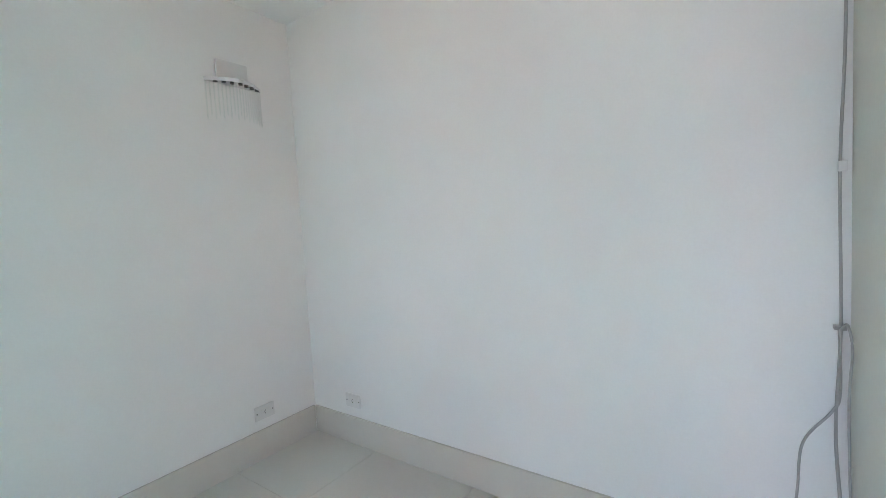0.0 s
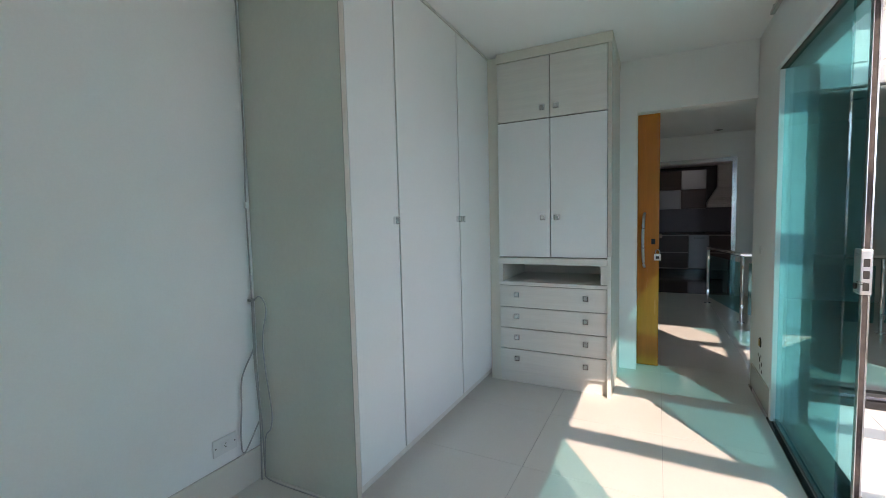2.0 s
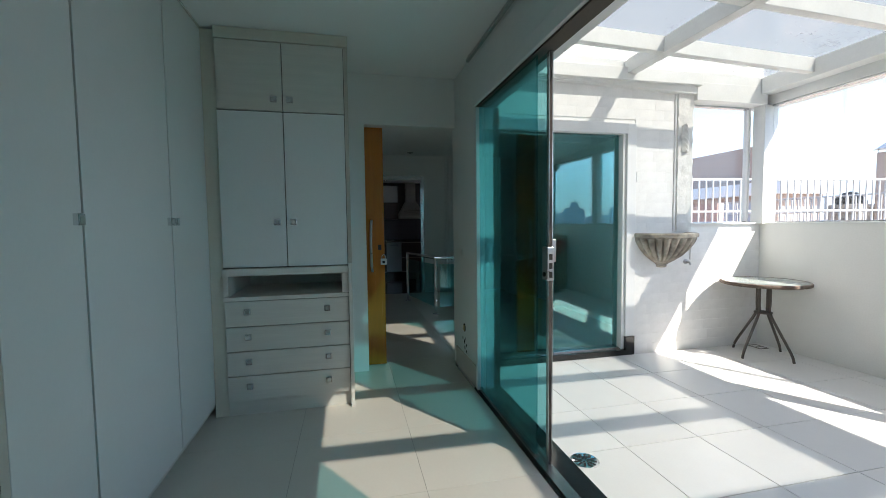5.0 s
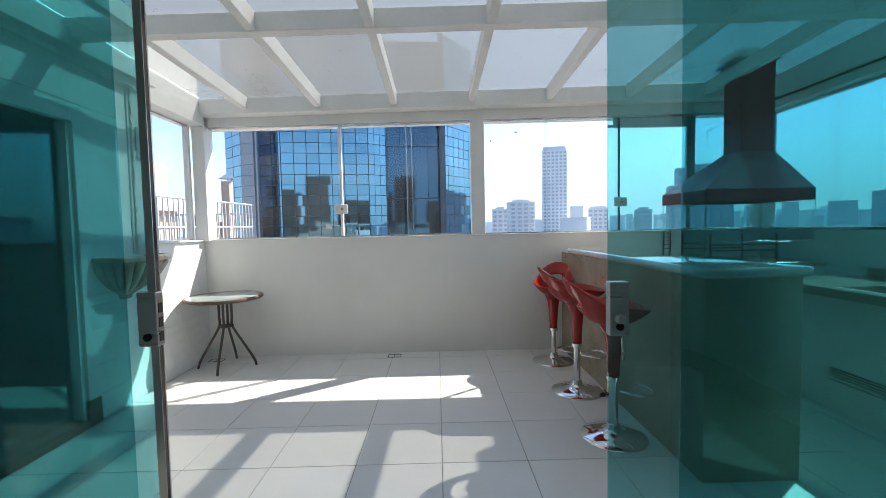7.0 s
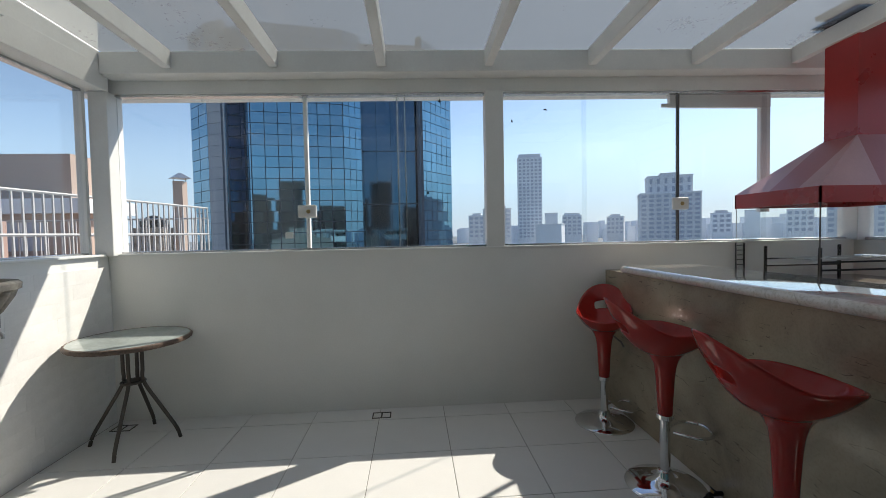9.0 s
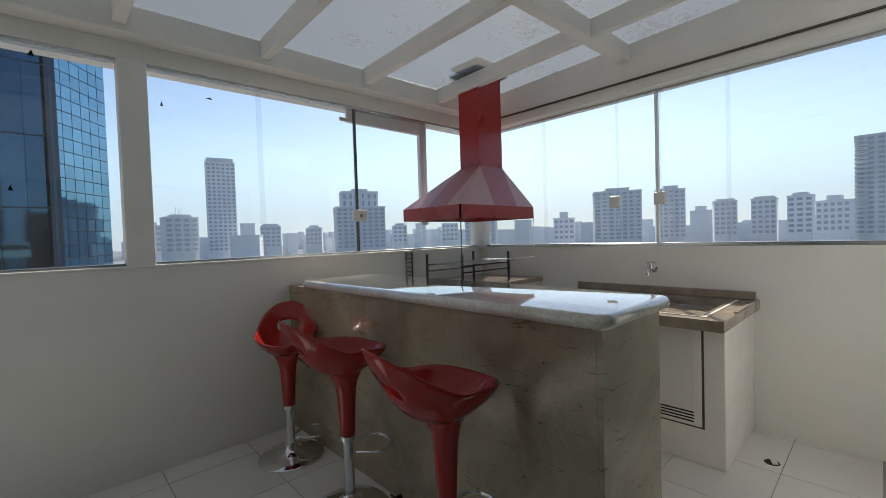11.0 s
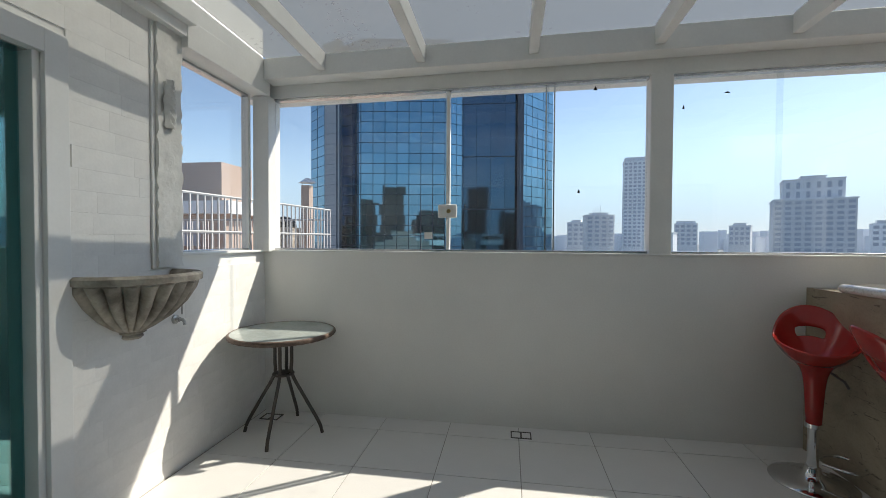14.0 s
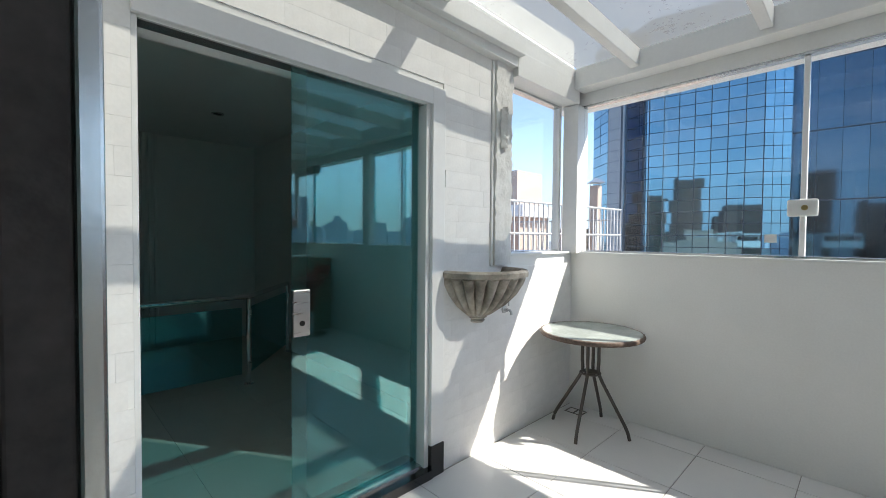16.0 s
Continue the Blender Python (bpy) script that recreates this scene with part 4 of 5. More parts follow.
# ---- sink ----
t = thing("sink_block", "white tiled sink cabinet against the parapet", "sink cabinet", (5.22, -2.44, 0))
part("body", boxes((0.0, EX - 5.22, 0, 1.25, FZ, 0.80), bevel=0.004), BRICK, t)
dr = part("door", boxes((-0.014, -0.002, 0.115, 0.86, 0.20, 0.775), bevel=0.003), ALU, t, "white aluminium door with a vent grille")
part("panel", boxes((-0.017, -0.0145, 0.155, 0.81, 0.30, 0.735)), LAMI, dr)
for i in range(4):
    part("slot", boxes((-0.0165, -0.0145, 0.155, 0.81, 0.222 + 0.018 * i, 0.230 + 0.018 * i)), HOLE, dr)
# dark sheet added behind the door as the shade of its gap
part("painted_gap_shade", boxes((-0.003, -0.0015, 0.103, 0.872, 0.188, 0.79)), GAPM, t)
t = thing("stone_sink", "brown granite sink top with a raised rim and backsplash", "sink", (5.05, -2.475, 0.80))
W_, L_ = EX - 5.05, 1.32
part("slab", boxes((0.0, 0.08, 0, L_, 0, 0.06), (W_ - 0.10, W_, 0, L_, 0, 0.06), (0.08, W_ - 0.10, 0, 0.14, 0, 0.06), (0.08, W_ - 0.10, 0.75, L_, 0, 0.06)), GRANITE_BR, t)
part("basin", boxes((0.08, W_ - 0.10, 0.14, 0.75, 0.002, 0.012)), GRANITE_BR, t, "shallow stone basin")
part("inner_edge", boxes((0.075, 0.085, 0.10, 0.75, 0.058, 0.064), (0.085, W_ - 0.10, 0.10, 0.115, 0.058, 0.064)), LAMG, t, "pale sealed edge of the basin")
part("backsplash", boxes((W_ - 0.022, W_ - 0.001, 0.02, L_, 0.0605, 0.115), bevel=0.003), GRANITE_BR, t)
part("end_lip", boxes((0.30, W_ - 0.023, 0.0, 0.02, 0.0605, 0.072), bevel=0.003), GRANITE_BR, t)
t = thing("garden_tap", "chrome bib tap on the parapet above the sink", "tap", (EX, -1.80, 1.05))
part("flange", turned([(0, 0), (0.03, 0), (0.03, 0.006), (0.016, 0.014), (0.016, 0.05), (0, 0.05)], 18), CHROME, t, smooth=True).matrix_basis = pose(0, 0, 0, 0, -90)
part("spout", pipe(arc([(-0.04, 0, 0.0), (-0.085, 0, 0.0), (-0.115, 0.0, -0.01), (-0.12, 0.0, -0.045)], 5), 0.012), CHROME, t, smooth=True)
part("valve", turned([(0.012, 0), (0.014, 0.03), (0.01, 0.045), (0, 0.045)], 14), CHROME, t, smooth=True).matrix_basis = pose(-0.06, 0, 0.005)
part("handle", boxes((-0.068, -0.052, -0.035, 0.035, 0.048, 0.058), bevel=0.004), CHROME, t)

# ---- floor fittings of the terrace ----
t = thing("floor_drain", "round pierced chrome floor drain in the tiles", "drain", (1.548, -2.955, FZ))
part("plate", turned([(0.0, 0.0015), (0.068, 0.0015), (0.075, 0.0), (0.075, -0.004)], 36), CHROME, t, smooth=True)
for i in range(12):
    a = 2 * math.pi * i / 12
    part("slot", boxes((-0.016, 0.016, -0.005, 0.005, 0.002, 0.0026)), HOLE, t).matrix_basis = pose(0.046 * math.cos(a), 0.046 * math.sin(a), 0, 0, 0, math.degrees(a))
for i in range(6):
    a = 2 * math.pi * i / 6 + 0.3
    part("slot", boxes((-0.007, 0.007, -0.004, 0.004, 0.002, 0.0026)), HOLE, t).matrix_basis = pose(0.02 * math.cos(a), 0.02 * math.sin(a), 0, 0, 0, math.degrees(a))
for x, y in ((1.99, -0.125), (0.13, -0.13)):
    t = thing("floor_box", "small metal-framed drain cover by the parapet", "drain", (x, y, FZ), "square drain covers")
    part("frame", boxes((-0.07, 0.07, -0.05, -0.042, -0.002, 0.004), (-0.07, 0.07, 0.042, 0.05, -0.002, 0.004), (-0.07, -0.062, -0.042, 0.042, -0.002, 0.004), (0.062, 0.07, -0.042, 0.042, -0.002, 0.004)), DARKSTEEL, t)
    part("cover", boxes((-0.061, 0.061, -0.041, 0.041, -0.003, 0.001)), TILE, t)
    part("bar", boxes((-0.006, 0.006, -0.041, 0.041, 0.001, 0.003)), DARKSTEEL, t)
t = thing("floor_valve", "small dark pipe valve at the foot of the bar counter", "valve", (3.745, -1.30, FZ))
part("pipe", pipe([(0.054, 0.0, 0.02), (-0.01, 0.0, 0.02), (-0.03, -0.01, 0.018)], 0.012), IRON, t, smooth=True)
part("stem", turned([(0.009, 0.025), (0.009, 0.042), (0.004, 0.045)], 12), BRASS, t, smooth=True)
part("lever", boxes((-0.004, 0.004, -0.04, 0.015, 0.0455, 0.0505), bevel=0.001), IRON, t)
part("foot", boxes((-0.022, 0.0, -0.012, 0.012, 0.0, 0.010)), IRON, t)
t = thing("broken_tile_cover", "chipped tile cover with a dark gap beside the sink", "drain", (5.52, -2.60, FZ))
part("gap", turned([(0.0, 0.0012), (0.038, 0.0012), (0.040, 0.0)], 9), HOLE, t)
part("flap", boxes((-0.035, 0.03, -0.028, 0.0, 0.002, 0.010), bevel=0.002), TILE, t, "loose tile chip").matrix_basis = pose(0, 0.004, 0, -8, 0, 20)
t = thing("window_sticker", "small pale sticker on the window glass", "sticker", (1.30, 0.043, 1.33))
part("label_sheet", boxes((-0.03, 0.03, -0.0006, 0.0006, 0, 0.05)), PLATE, t)
# specks for dirt on the panes and windows left open in the tower
for x, z, w in ((3.33, 2.325, 0.022), (3.06, 2.23, 0.008), (2.485, 2.385, 0.014), (2.38, 1.67, 0.010)):
    t = thing("window_speck", "tiny dark speck on the window glass", "sticker", (x, 0.042, z), "dark window decals")
    bm = bmesh.new()
    a, b, c = bm.verts.new((-w, 0, -0.008)), bm.verts.new((w, 0, -0.010)), bm.verts.new((w * 0.2, 0, 0.022 if w < 0.02 else 0.004))
    bm.faces.new((a, b, c))
    bmesh.ops.solidify(bm, geom=bm.faces[:], thickness=0.001)
    part("film", bm, HOLE, t)

# ---- bedroom: wardrobe ----
WF = -5.05


def square_pull(parent, at, rot=0):
    h = part("pull", boxes((-0.020, 0.020, -0.018, 0.0, -0.020, 0.020), bevel=0.003), CHROME, parent, "square chrome pull")
    h.matrix_basis = pose(*at, 0, 0, rot)
    part("inset", boxes((-0.012, 0.012, -0.0195, -0.0182, -0.012, 0.012)), STEEL, h, "dull steel inset")
    return h


t = thing("wardrobe", "tall white three-door wardrobe with grey sides and chrome pulls", "wardrobe", (0.0, WF, 0))
part("body", boxes((0.40, 2.235, -0.60, -0.022, 0.08, 2.50)), GAPM, t)
part("side_panel", boxes((2.236, 2.262, -0.605, -0.004, 0.0, 2.50)), LAMS, t, "grey laminate side panel")
part("edge_band", boxes((2.234, 2.264, -0.004, 0.002, 0.0, 2.50)), EDGE, t, "beige edge band")
part("plinth", boxes((0.40, 2.235, -0.60, -0.05, 0.0, 0.079)), LAMG, t)
part("cornice", boxes((0.40, 2.262, -0.605, 0.004, 2.501, 2.513)), LAMG, t, "beige filler strip up to the ceiling")
for x0, x1, hx in ((1.858, 2.228, 1.889), (1.117, 1.845, 1.147), (0.45, 1.105, 1.076)):
    d = part("door", boxes((x0, x1, -0.021, 0.0, 0.082, 2.496), bevel=0.0015), LAMI, t)
    square_pull(d, (hx, 0.0, 1.285), 180)
    part("edge_band", boxes((x0 - 0.003, x0 - 0.0005, -0.020, -0.002, 0.082, 2.496)), EDGE, d)

# ---- bedroom: corner cabinet ----
CF = 0.585
t = thing("corner_cabinet", "tall white cabinet with four drawers, an open shelf and doors", "cabinet", (CF, -4.965, 0))
part("filler", boxes((-0.18, -0.03, -0.083, -0.0005, 0.0, 2.50)), LAMS, t, "grey filler panel against the wardrobe")
part("carcass", boxes((-0.66, -0.022, 0.0, 0.79, 0.101, 0.77), (-0.66, -0.022, 0.0, 0.79, 0.985, 2.44)), GAPM, t)
part("shelf_floor", boxes((-0.66, 0.012, -0.002, 0.79, 0.772, 0.798), bevel=0.003), LAMG, t, "grained shelf board")
part("shelf_top", boxes((-0.66, 0.022, -0.002, 0.79, 0.935, 0.983), bevel=0.003), LAMG, t, "thick grained shelf board")
part("shelf_back", boxes((-0.66, -0.60, 0.0, 0.79, 0.80, 0.934)), LAMG, t)
part("shelf_cheek", boxes((-0.60, 0.0, 0.0, 0.03, 0.80, 0.934)), LAMG, t)
part("shelf_cheek", boxes((-0.60, 0.0, 0.745, 0.79, 0.80, 0.934)), LAMG, t)
part("side_panel", boxes((-0.67, -0.02, 0.791, 0.815, 0.0, 2.50), (-0.02, 0.025, 0.791, 0.815, 0.0, 1.0)), LAMG, t, "grained side panel")
part("edge_band", boxes((-0.02, -0.002, 0.791, 0.8155, 1.001, 2.44)), EDGE, t)
part("top_band", boxes((-0.66, 0.004, 0.0, 0.82, 2.441, 2.512), bevel=0.003), LAMS, t, "grey top band")
part("plinth", boxes((-0.66, -0.03, 0.0, 0.79, 0.0, 0.10)), LAMG, t)
for z0, z1 in ((0.108, 0.268), (0.274, 0.432), (0.438, 0.596), (0.602, 0.766)):
    d = part("drawer", boxes((-0.021, 0.0, 0.004, 0.787, z0, z1), bevel=0.0015), LAMG, t)
    for y in (0.14, 0.645):
        square_pull(d, (0.0, y, (z0 + z1) / 2 + 0.015), 90)
for z0, z1, hz in ((0.99, 1.995, 1.283), (2.003, 2.436, 2.075)):
    for y0, y1, hy in ((0.004, 0.396, 0.345), (0.402, 0.787, 0.445)):
        d = part("door", boxes((-0.021, 0.0, y0, y1, z0, z1), bevel=0.0015), LAMI if z0 < 1.5 else LAMG, t)
        square_pull(d, (0.0, hy, hz), 90)

# ---- orange door, padlock ----
t = thing("orange_door", "sliding door of orange-stained wood, pushed open behind the wall", "door", (-0.245, -4.70, 0.008))
part("leaf", boxes((-0.018, 0.018, 0.0, 0.843, 0.0, 2.10), bevel=0.002), ORANGE, t)
part("pull_bar", pipe(arc([(0.018, 0.735, 1.29), (0.045, 0.728, 1.25), (0.058, 0.722, 1.06), (0.045, 0.728, 0.88), (0.018, 0.735, 0.84)], 6), 0.011), STEEL, t, "curved brushed steel pull", True)
part("lock_plate", boxes((0.018, 0.022, 0.785, 0.815, 1.03, 1.075)), IRON, t, "dark lock plate")
part("knob", turned([(0, 0), (0.016, 0), (0.018, 0.02), (0, 0.024)], 16), DARKSTEEL, t, "dark knob", True).matrix_basis = pose(0.0, 0.843, 1.10, -90)
t = thing("padlock", "small white padlock hanging on the door's latch", "padlock", (-0.215, -3.868, 0.905))
part("body", boxes((-0.012, 0.012, -0.026, 0.026, 0, 0.055), bevel=0.005), PLATE, t)
part("shackle", pipe(arc([(0, -0.015, 0.05), (0, -0.015, 0.075), (0, 0.0, 0.09), (0, 0.015, 0.075), (0, 0.015, 0.05)], 5), 0.004), CHROME, t, "steel shackle", True)
part("mark", boxes((0.0121, 0.0126, -0.012, 0.012, 0.014, 0.036)), IRON, t)


# ---- outlets, broken socket, cables, wall lamp ----
def outlet(at, rot, label):
    t = thing("wall_outlet", label, "outlet", at, "wall outlets")
    t.rotation_euler = (0, 0, radians(rot))
    part("plate", boxes((-0.06, 0.06, 0.0, 0.008, -0.04, 0.04), bevel=0.003), PLATE, t)
    part("socket", boxes((-0.016, 0.016, 0.0082, 0.0105, -0.018, 0.018), bevel=0.001), PLATE, t)
    for z in (-0.008, 0.0, 0.008):
        part("pin_hole", boxes((-0.003 if z else 0.003, 0.003 if z else 0.008, 0.0106, 0.0112, z - 0.002, z + 0.002)), HOLE, t)
    for x in (-0.048, 0.048):
        part("screw", boxes((x - 0.003, x + 0.003, 0.0081, 0.009, -0.003, 0.003)), HOLE, t)


outlet((2.464, -5.66, 0.262), 0, "white plastic wall outlet above the baseboard beside the wardrobe")
outlet((4.385, -5.66, 0.262), 0, "white blank wall plate above the baseboard in the corner")
outlet((4.745, -5.312, 0.262), 90, "white plastic wall outlet above the baseboard in the corner")
t = thing("broken_socket", "wall socket without its cover, plaster broken around it", "outlet", (0.148, -3.230, 0.385))
part("cavity", turned([(0.0, 0.001), (0.028, 0.001), (0.034, 0.0025), (0.036, 0.0)], 14), HOLE, t).matrix_basis = pose(0, 0, 0, 90)
part("insert", boxes((-0.016, 0.016, -0.010, -0.003, -0.022, 0.022)), BRASS, t)
for i, (x, z) in enumerate(((0.03, -0.09), (0.055, -0.14), (0.01, -0.17), (0.06, -0.19), (-0.05, -0.10), (0.0, -0.12))):
    part("chip", turned([(0.0, 0.001), (0.012 + 0.004 * (i % 3), 0.001), (0.014, 0.0)], 7), HOLE if i % 2 else GROUT, t).matrix_basis = pose(x, 0, z, 90)
t = thing("light_switch", "round white switch hole on the stub wall", "switch", (0.10, -3.230, 1.02))
part("plate", turned([(0.0, 0.006), (0.03, 0.006), (0.034, 0.0)], 20), PLATE, t, smooth=True).matrix_basis = pose(0, 0, 0, 90)
t = thing("loose_cable", "loose grey cables hanging down beside the wardrobe", "cable", (2.285, -5.645, 0))
part("strand", pipe(arc([(0.0, 0.0, 2.5), (-0.006, 0.0, 1.8), (0.004, 0.0, 1.37), (0.0, 0.0, 0.92), (0.012, 0.01, 0.6), (0.0, 0.012, 0.32), (0.01, 0.015, 0.0)], 8), 0.004), CABLE, t, smooth=True)
part("strand", pipe(arc([(0.004, 0.004, 0.91), (0.002, 0.008, 0.72), (0.02, 0.01, 0.66), (0.085, 0.01, 0.55), (0.098, 0.01, 0.40), (0.11, 0.012, 0.26), (0.10, 0.02, 0.19), (0.02, 0.03, 0.31)], 8), 0.0038), CABLE, t, smooth=True)
part("strand", pipe(arc([(0.002, 0.012, 0.91), (0.012, 0.02, 0.6), (-0.004, 0.02, 0.30), (0.0, 0.03, 0.06), (0.0, 0.06, 0.006), (0.0, 0.32, 0.005), (-0.004, 0.5, 0.005)], 8), 0.0035), CABLE, t, smooth=True)
part("strand", pipe(arc([(0.0, 0.012, 0.91), (-0.006, 0.05, 0.93), (-0.010, 0.085, 0.87), (-0.010, 0.05, 0.72), (-0.010, 0.06, 0.55), (-0.010, 0.088, 0.36), (-0.010, 0.075, 0.27), (-0.006, 0.04, 0.22), (0.0, 0.03, 0.08)], 8), 0.0035), CABLE, t, smooth=True)
part("clip", boxes((-0.012, 0.016, -0.012, 0.012, 0.905, 0.917), bevel=0.002), CABLE, t)
part("clip", boxes((-0.012, 0.008, -0.012, 0.006, 1.36, 1.39), bevel=0.002), PLATE, t)

t = thing("wall_lamp", "chrome crystal wall lamp with fine hanging glass rods", "lamp", (4.745, -5.285, 2.06))
part("back_plate", boxes((-0.02, 0.0, -0.085, 0.085, 0.03, 0.13), bevel=0.003), PLATE, t, "white back plate")
bm = bmesh.new()
seg = 20
outer = [(-0.02 - 0.085 * math.sin(math.pi * i / seg), -0.155 + 0.31 * i / seg) for i in range(seg + 1)]
vs0 = [bm.verts.new((x, y, 0.0)) for x, y in outer]
vs1 = [bm.verts.new((x, y, 0.018)) for x, y in outer]
for i in range(seg):
    bm.faces.new((vs0[i], vs0[i + 1], vs1[i + 1], vs1[i]))
bm.faces.new(vs1)
bm.faces.new(vs0[::-1])
part("tray", bm, CHROME, t, "pierced chrome tray")
for i in range(seg + 1):
    x, y = outer[i]
    part("glass_rod", turned([(0.0035, -0.19 + 0.02 * (i % 2)), (0.0035, 0.0)], 6, x * 0.96, y * 0.96), CLEAN, t)
for i in range(7):
    part("pierced_leaf", turned([(0.0, 0.0), (0.012, 0.0), (0.009, 0.004), (0, 0.004)], 8), DARKSTEEL, t).matrix_basis = pose(-0.05 - 0.035 * (1 - abs(i - 3) / 3), -0.115 + 0.038 * i, -0.0045)

# ---- hall: railing, kitchen ----
def rail_post(name, at):
    t = thing(name, "polished steel railing post on the hall floor", "railing post", at, "railing posts")
    part("tube", turned([(0.021, 0.01), (0.021, 0.775)], 18), CHROME, t, smooth=True)
    part("foot", turned([(0.045, 0.0), (0.045, 0.008), (0.024, 0.014)], 20), CHROME, t, smooth=True)
    for z in (0.18, 0.66):
        part("clamp", boxes((-0.02, 0.05, -0.014, 0.014, z - 0.025, z + 0.025), bevel=0.006), CHROME, t)


RAIL = [(-3.37, -3.22), (-2.20, -2.99), (-2.19, -1.80), (-3.00, -1.08)]
for x, y in RAIL:
    rail_post("railing_post", (x, y, 0))
t = thing("hall_railing", "steel handrail with teal glass panels in the hall", "railing", (0, 0, 0))
part("handrail", pipe([(x, y, 0.795) for x, y in RAIL], 0.024), CHROME, t, smooth=True)
for a, b in zip(RAIL, RAIL[1:]):
    va, vb = Vector((*a, 0)), Vector((*b, 0))
    d = (vb - va).normalized()
    s = Vector((-d.y, d.x, 0)) * 0.004
    bm = bmesh.new()
    p, q = va + d * 0.06, vb - d * 0.06
    vs = [bm.verts.new(c + Vector((0, 0, z))) for z in (0.10, 0.70) for c in (p - s, q - s, q + s, p + s)]
    for f in ((3, 2, 1, 0), (4, 5, 6, 7), (0, 1, 5, 4), (1, 2, 6, 5), (2, 3, 7, 6), (3, 0, 4, 7)):
        bm.faces.new([vs[i] for i in f])
    part("glass_panel", bm, TEAL, t)
for x, y in ((-3.82, -3.08), (-1.2, -2.2), (-1.2, -3.7), (-2.7, -1.9)):
    t = thing("ceiling_spotlight", "small round recessed ceiling spotlight, switched off", "spotlight", (x, y, 2.52), "recessed spotlights")
    part("ring", turned([(0.055, 0.0), (0.055, -0.008), (0.04, -0.01), (0.036, 0.0)], 20), SILVER, t, smooth=True)
    part("lens", turned([(0.0, -0.004), (0.037, -0.004), (0.037, 0.0)], 20), HOLE, t)
t = thing("wall_pleats", "ribbed white column strips on the hall wall", "wall panel", (HX, -2.40, 0))
for i in range(5):
    part("rib", boxes((0.0, 0.025, 0.055 * i, 0.055 * i + 0.035, 0.0, 2.52), bevel=0.006), WALL, t)

t = thing("kitchen_spotlight", "small round kitchen ceiling spotlight, switched on", "spotlight", (-6.5, -3.29, 2.32))
part("ring", turned([(0.055, 0.0), (0.055, -0.008), (0.04, -0.01), (0.036, 0.0)], 20), SILVER, t, smooth=True)
LIT, lit_nt, lit_p = material("lit_lens")
lit_p.inputs["Emission Color"].default_value = (1.0, 0.95, 0.88, 1)
lit_p.inputs["Emission Strength"].default_value = 6.0
part("lens", turned([(0.0, -0.004), (0.037, -0.004), (0.037, 0.0)], 20), LIT, t, "glowing lens")
KX = -7.15
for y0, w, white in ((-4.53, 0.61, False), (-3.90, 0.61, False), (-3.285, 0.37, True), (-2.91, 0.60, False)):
    t = thing("kitchen_base_cabinet", "dark kitchen base cabinet with a dimmed white door" if white else "open dark kitchen base cabinet with pale shelves", "cabinet", (KX, y0, 0), "kitchen base cabinets")
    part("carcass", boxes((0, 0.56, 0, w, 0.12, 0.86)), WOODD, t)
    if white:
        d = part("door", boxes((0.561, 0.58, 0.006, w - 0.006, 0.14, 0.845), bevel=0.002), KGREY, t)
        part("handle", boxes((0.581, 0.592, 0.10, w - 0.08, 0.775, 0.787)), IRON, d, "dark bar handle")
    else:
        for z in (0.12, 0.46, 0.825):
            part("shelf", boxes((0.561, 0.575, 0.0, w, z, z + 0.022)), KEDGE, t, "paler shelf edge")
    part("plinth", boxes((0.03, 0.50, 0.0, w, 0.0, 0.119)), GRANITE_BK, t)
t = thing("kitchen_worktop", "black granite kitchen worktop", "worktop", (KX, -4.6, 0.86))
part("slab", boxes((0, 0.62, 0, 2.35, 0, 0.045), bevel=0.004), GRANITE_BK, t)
for y0, z0, w, mt, lb in ((-4.05, 1.815, 0.62, WOODD, "dark brown"), (-3.42, 1.815, 0.46, KGREY, "dimmed white"), (-4.05, 1.40, 0.62, KGREY, "dimmed white"), (-3.42, 1.40, 0.46, WOODD, "dark brown")):
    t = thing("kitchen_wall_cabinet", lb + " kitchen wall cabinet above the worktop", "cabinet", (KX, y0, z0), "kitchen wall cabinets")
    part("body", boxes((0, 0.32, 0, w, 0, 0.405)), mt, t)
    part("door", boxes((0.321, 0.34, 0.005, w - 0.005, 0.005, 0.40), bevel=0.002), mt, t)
t = thing("cooker_hood", "pale sloping kitchen cooker hood on the tiled wall", "hood", (KX, -2.62, 1.42))
bm = bmesh.new()
vs = [bm.verts.new((x, y, z)) for z, d, w in ((0.0, 0.45, 0.32), (0.09, 0.45, 0.32), (0.42, 0.24, 0.13)) for x, y in ((0.0, -w), (d, -w), (d, w), (0.0, w))]
for k in (0, 4):
    for i in range(4):
        bm.faces.new((vs[k + i], vs[k + (i + 1) % 4], vs[k + 4 + (i + 1) % 4], vs[k + 4 + i]))
bm.faces.new(vs[3::-1])
bm.faces.new(vs[8:])
part("canopy", bm, STEEL, t)
part("duct", boxes((0.0, 0.22, -0.12, 0.12, 0.421, 0.898)), STEEL, t)
t = thing("refrigerator", "tall white refrigerator in the kitchen", "refrigerator", (-6.2, -4.75, 0))
part("body", boxes((0, 0.62, 0, 0.55, 0.02, 1.75), bevel=0.01), LAMI, t)
part("door", boxes((0.621, 0.66, 0.005, 0.545, 0.55, 1.74), bevel=0.01), LAMI, t)
part("freezer_door", boxes((0.621, 0.66, 0.005, 0.545, 0.03, 0.54), bevel=0.01), LAMI, t)

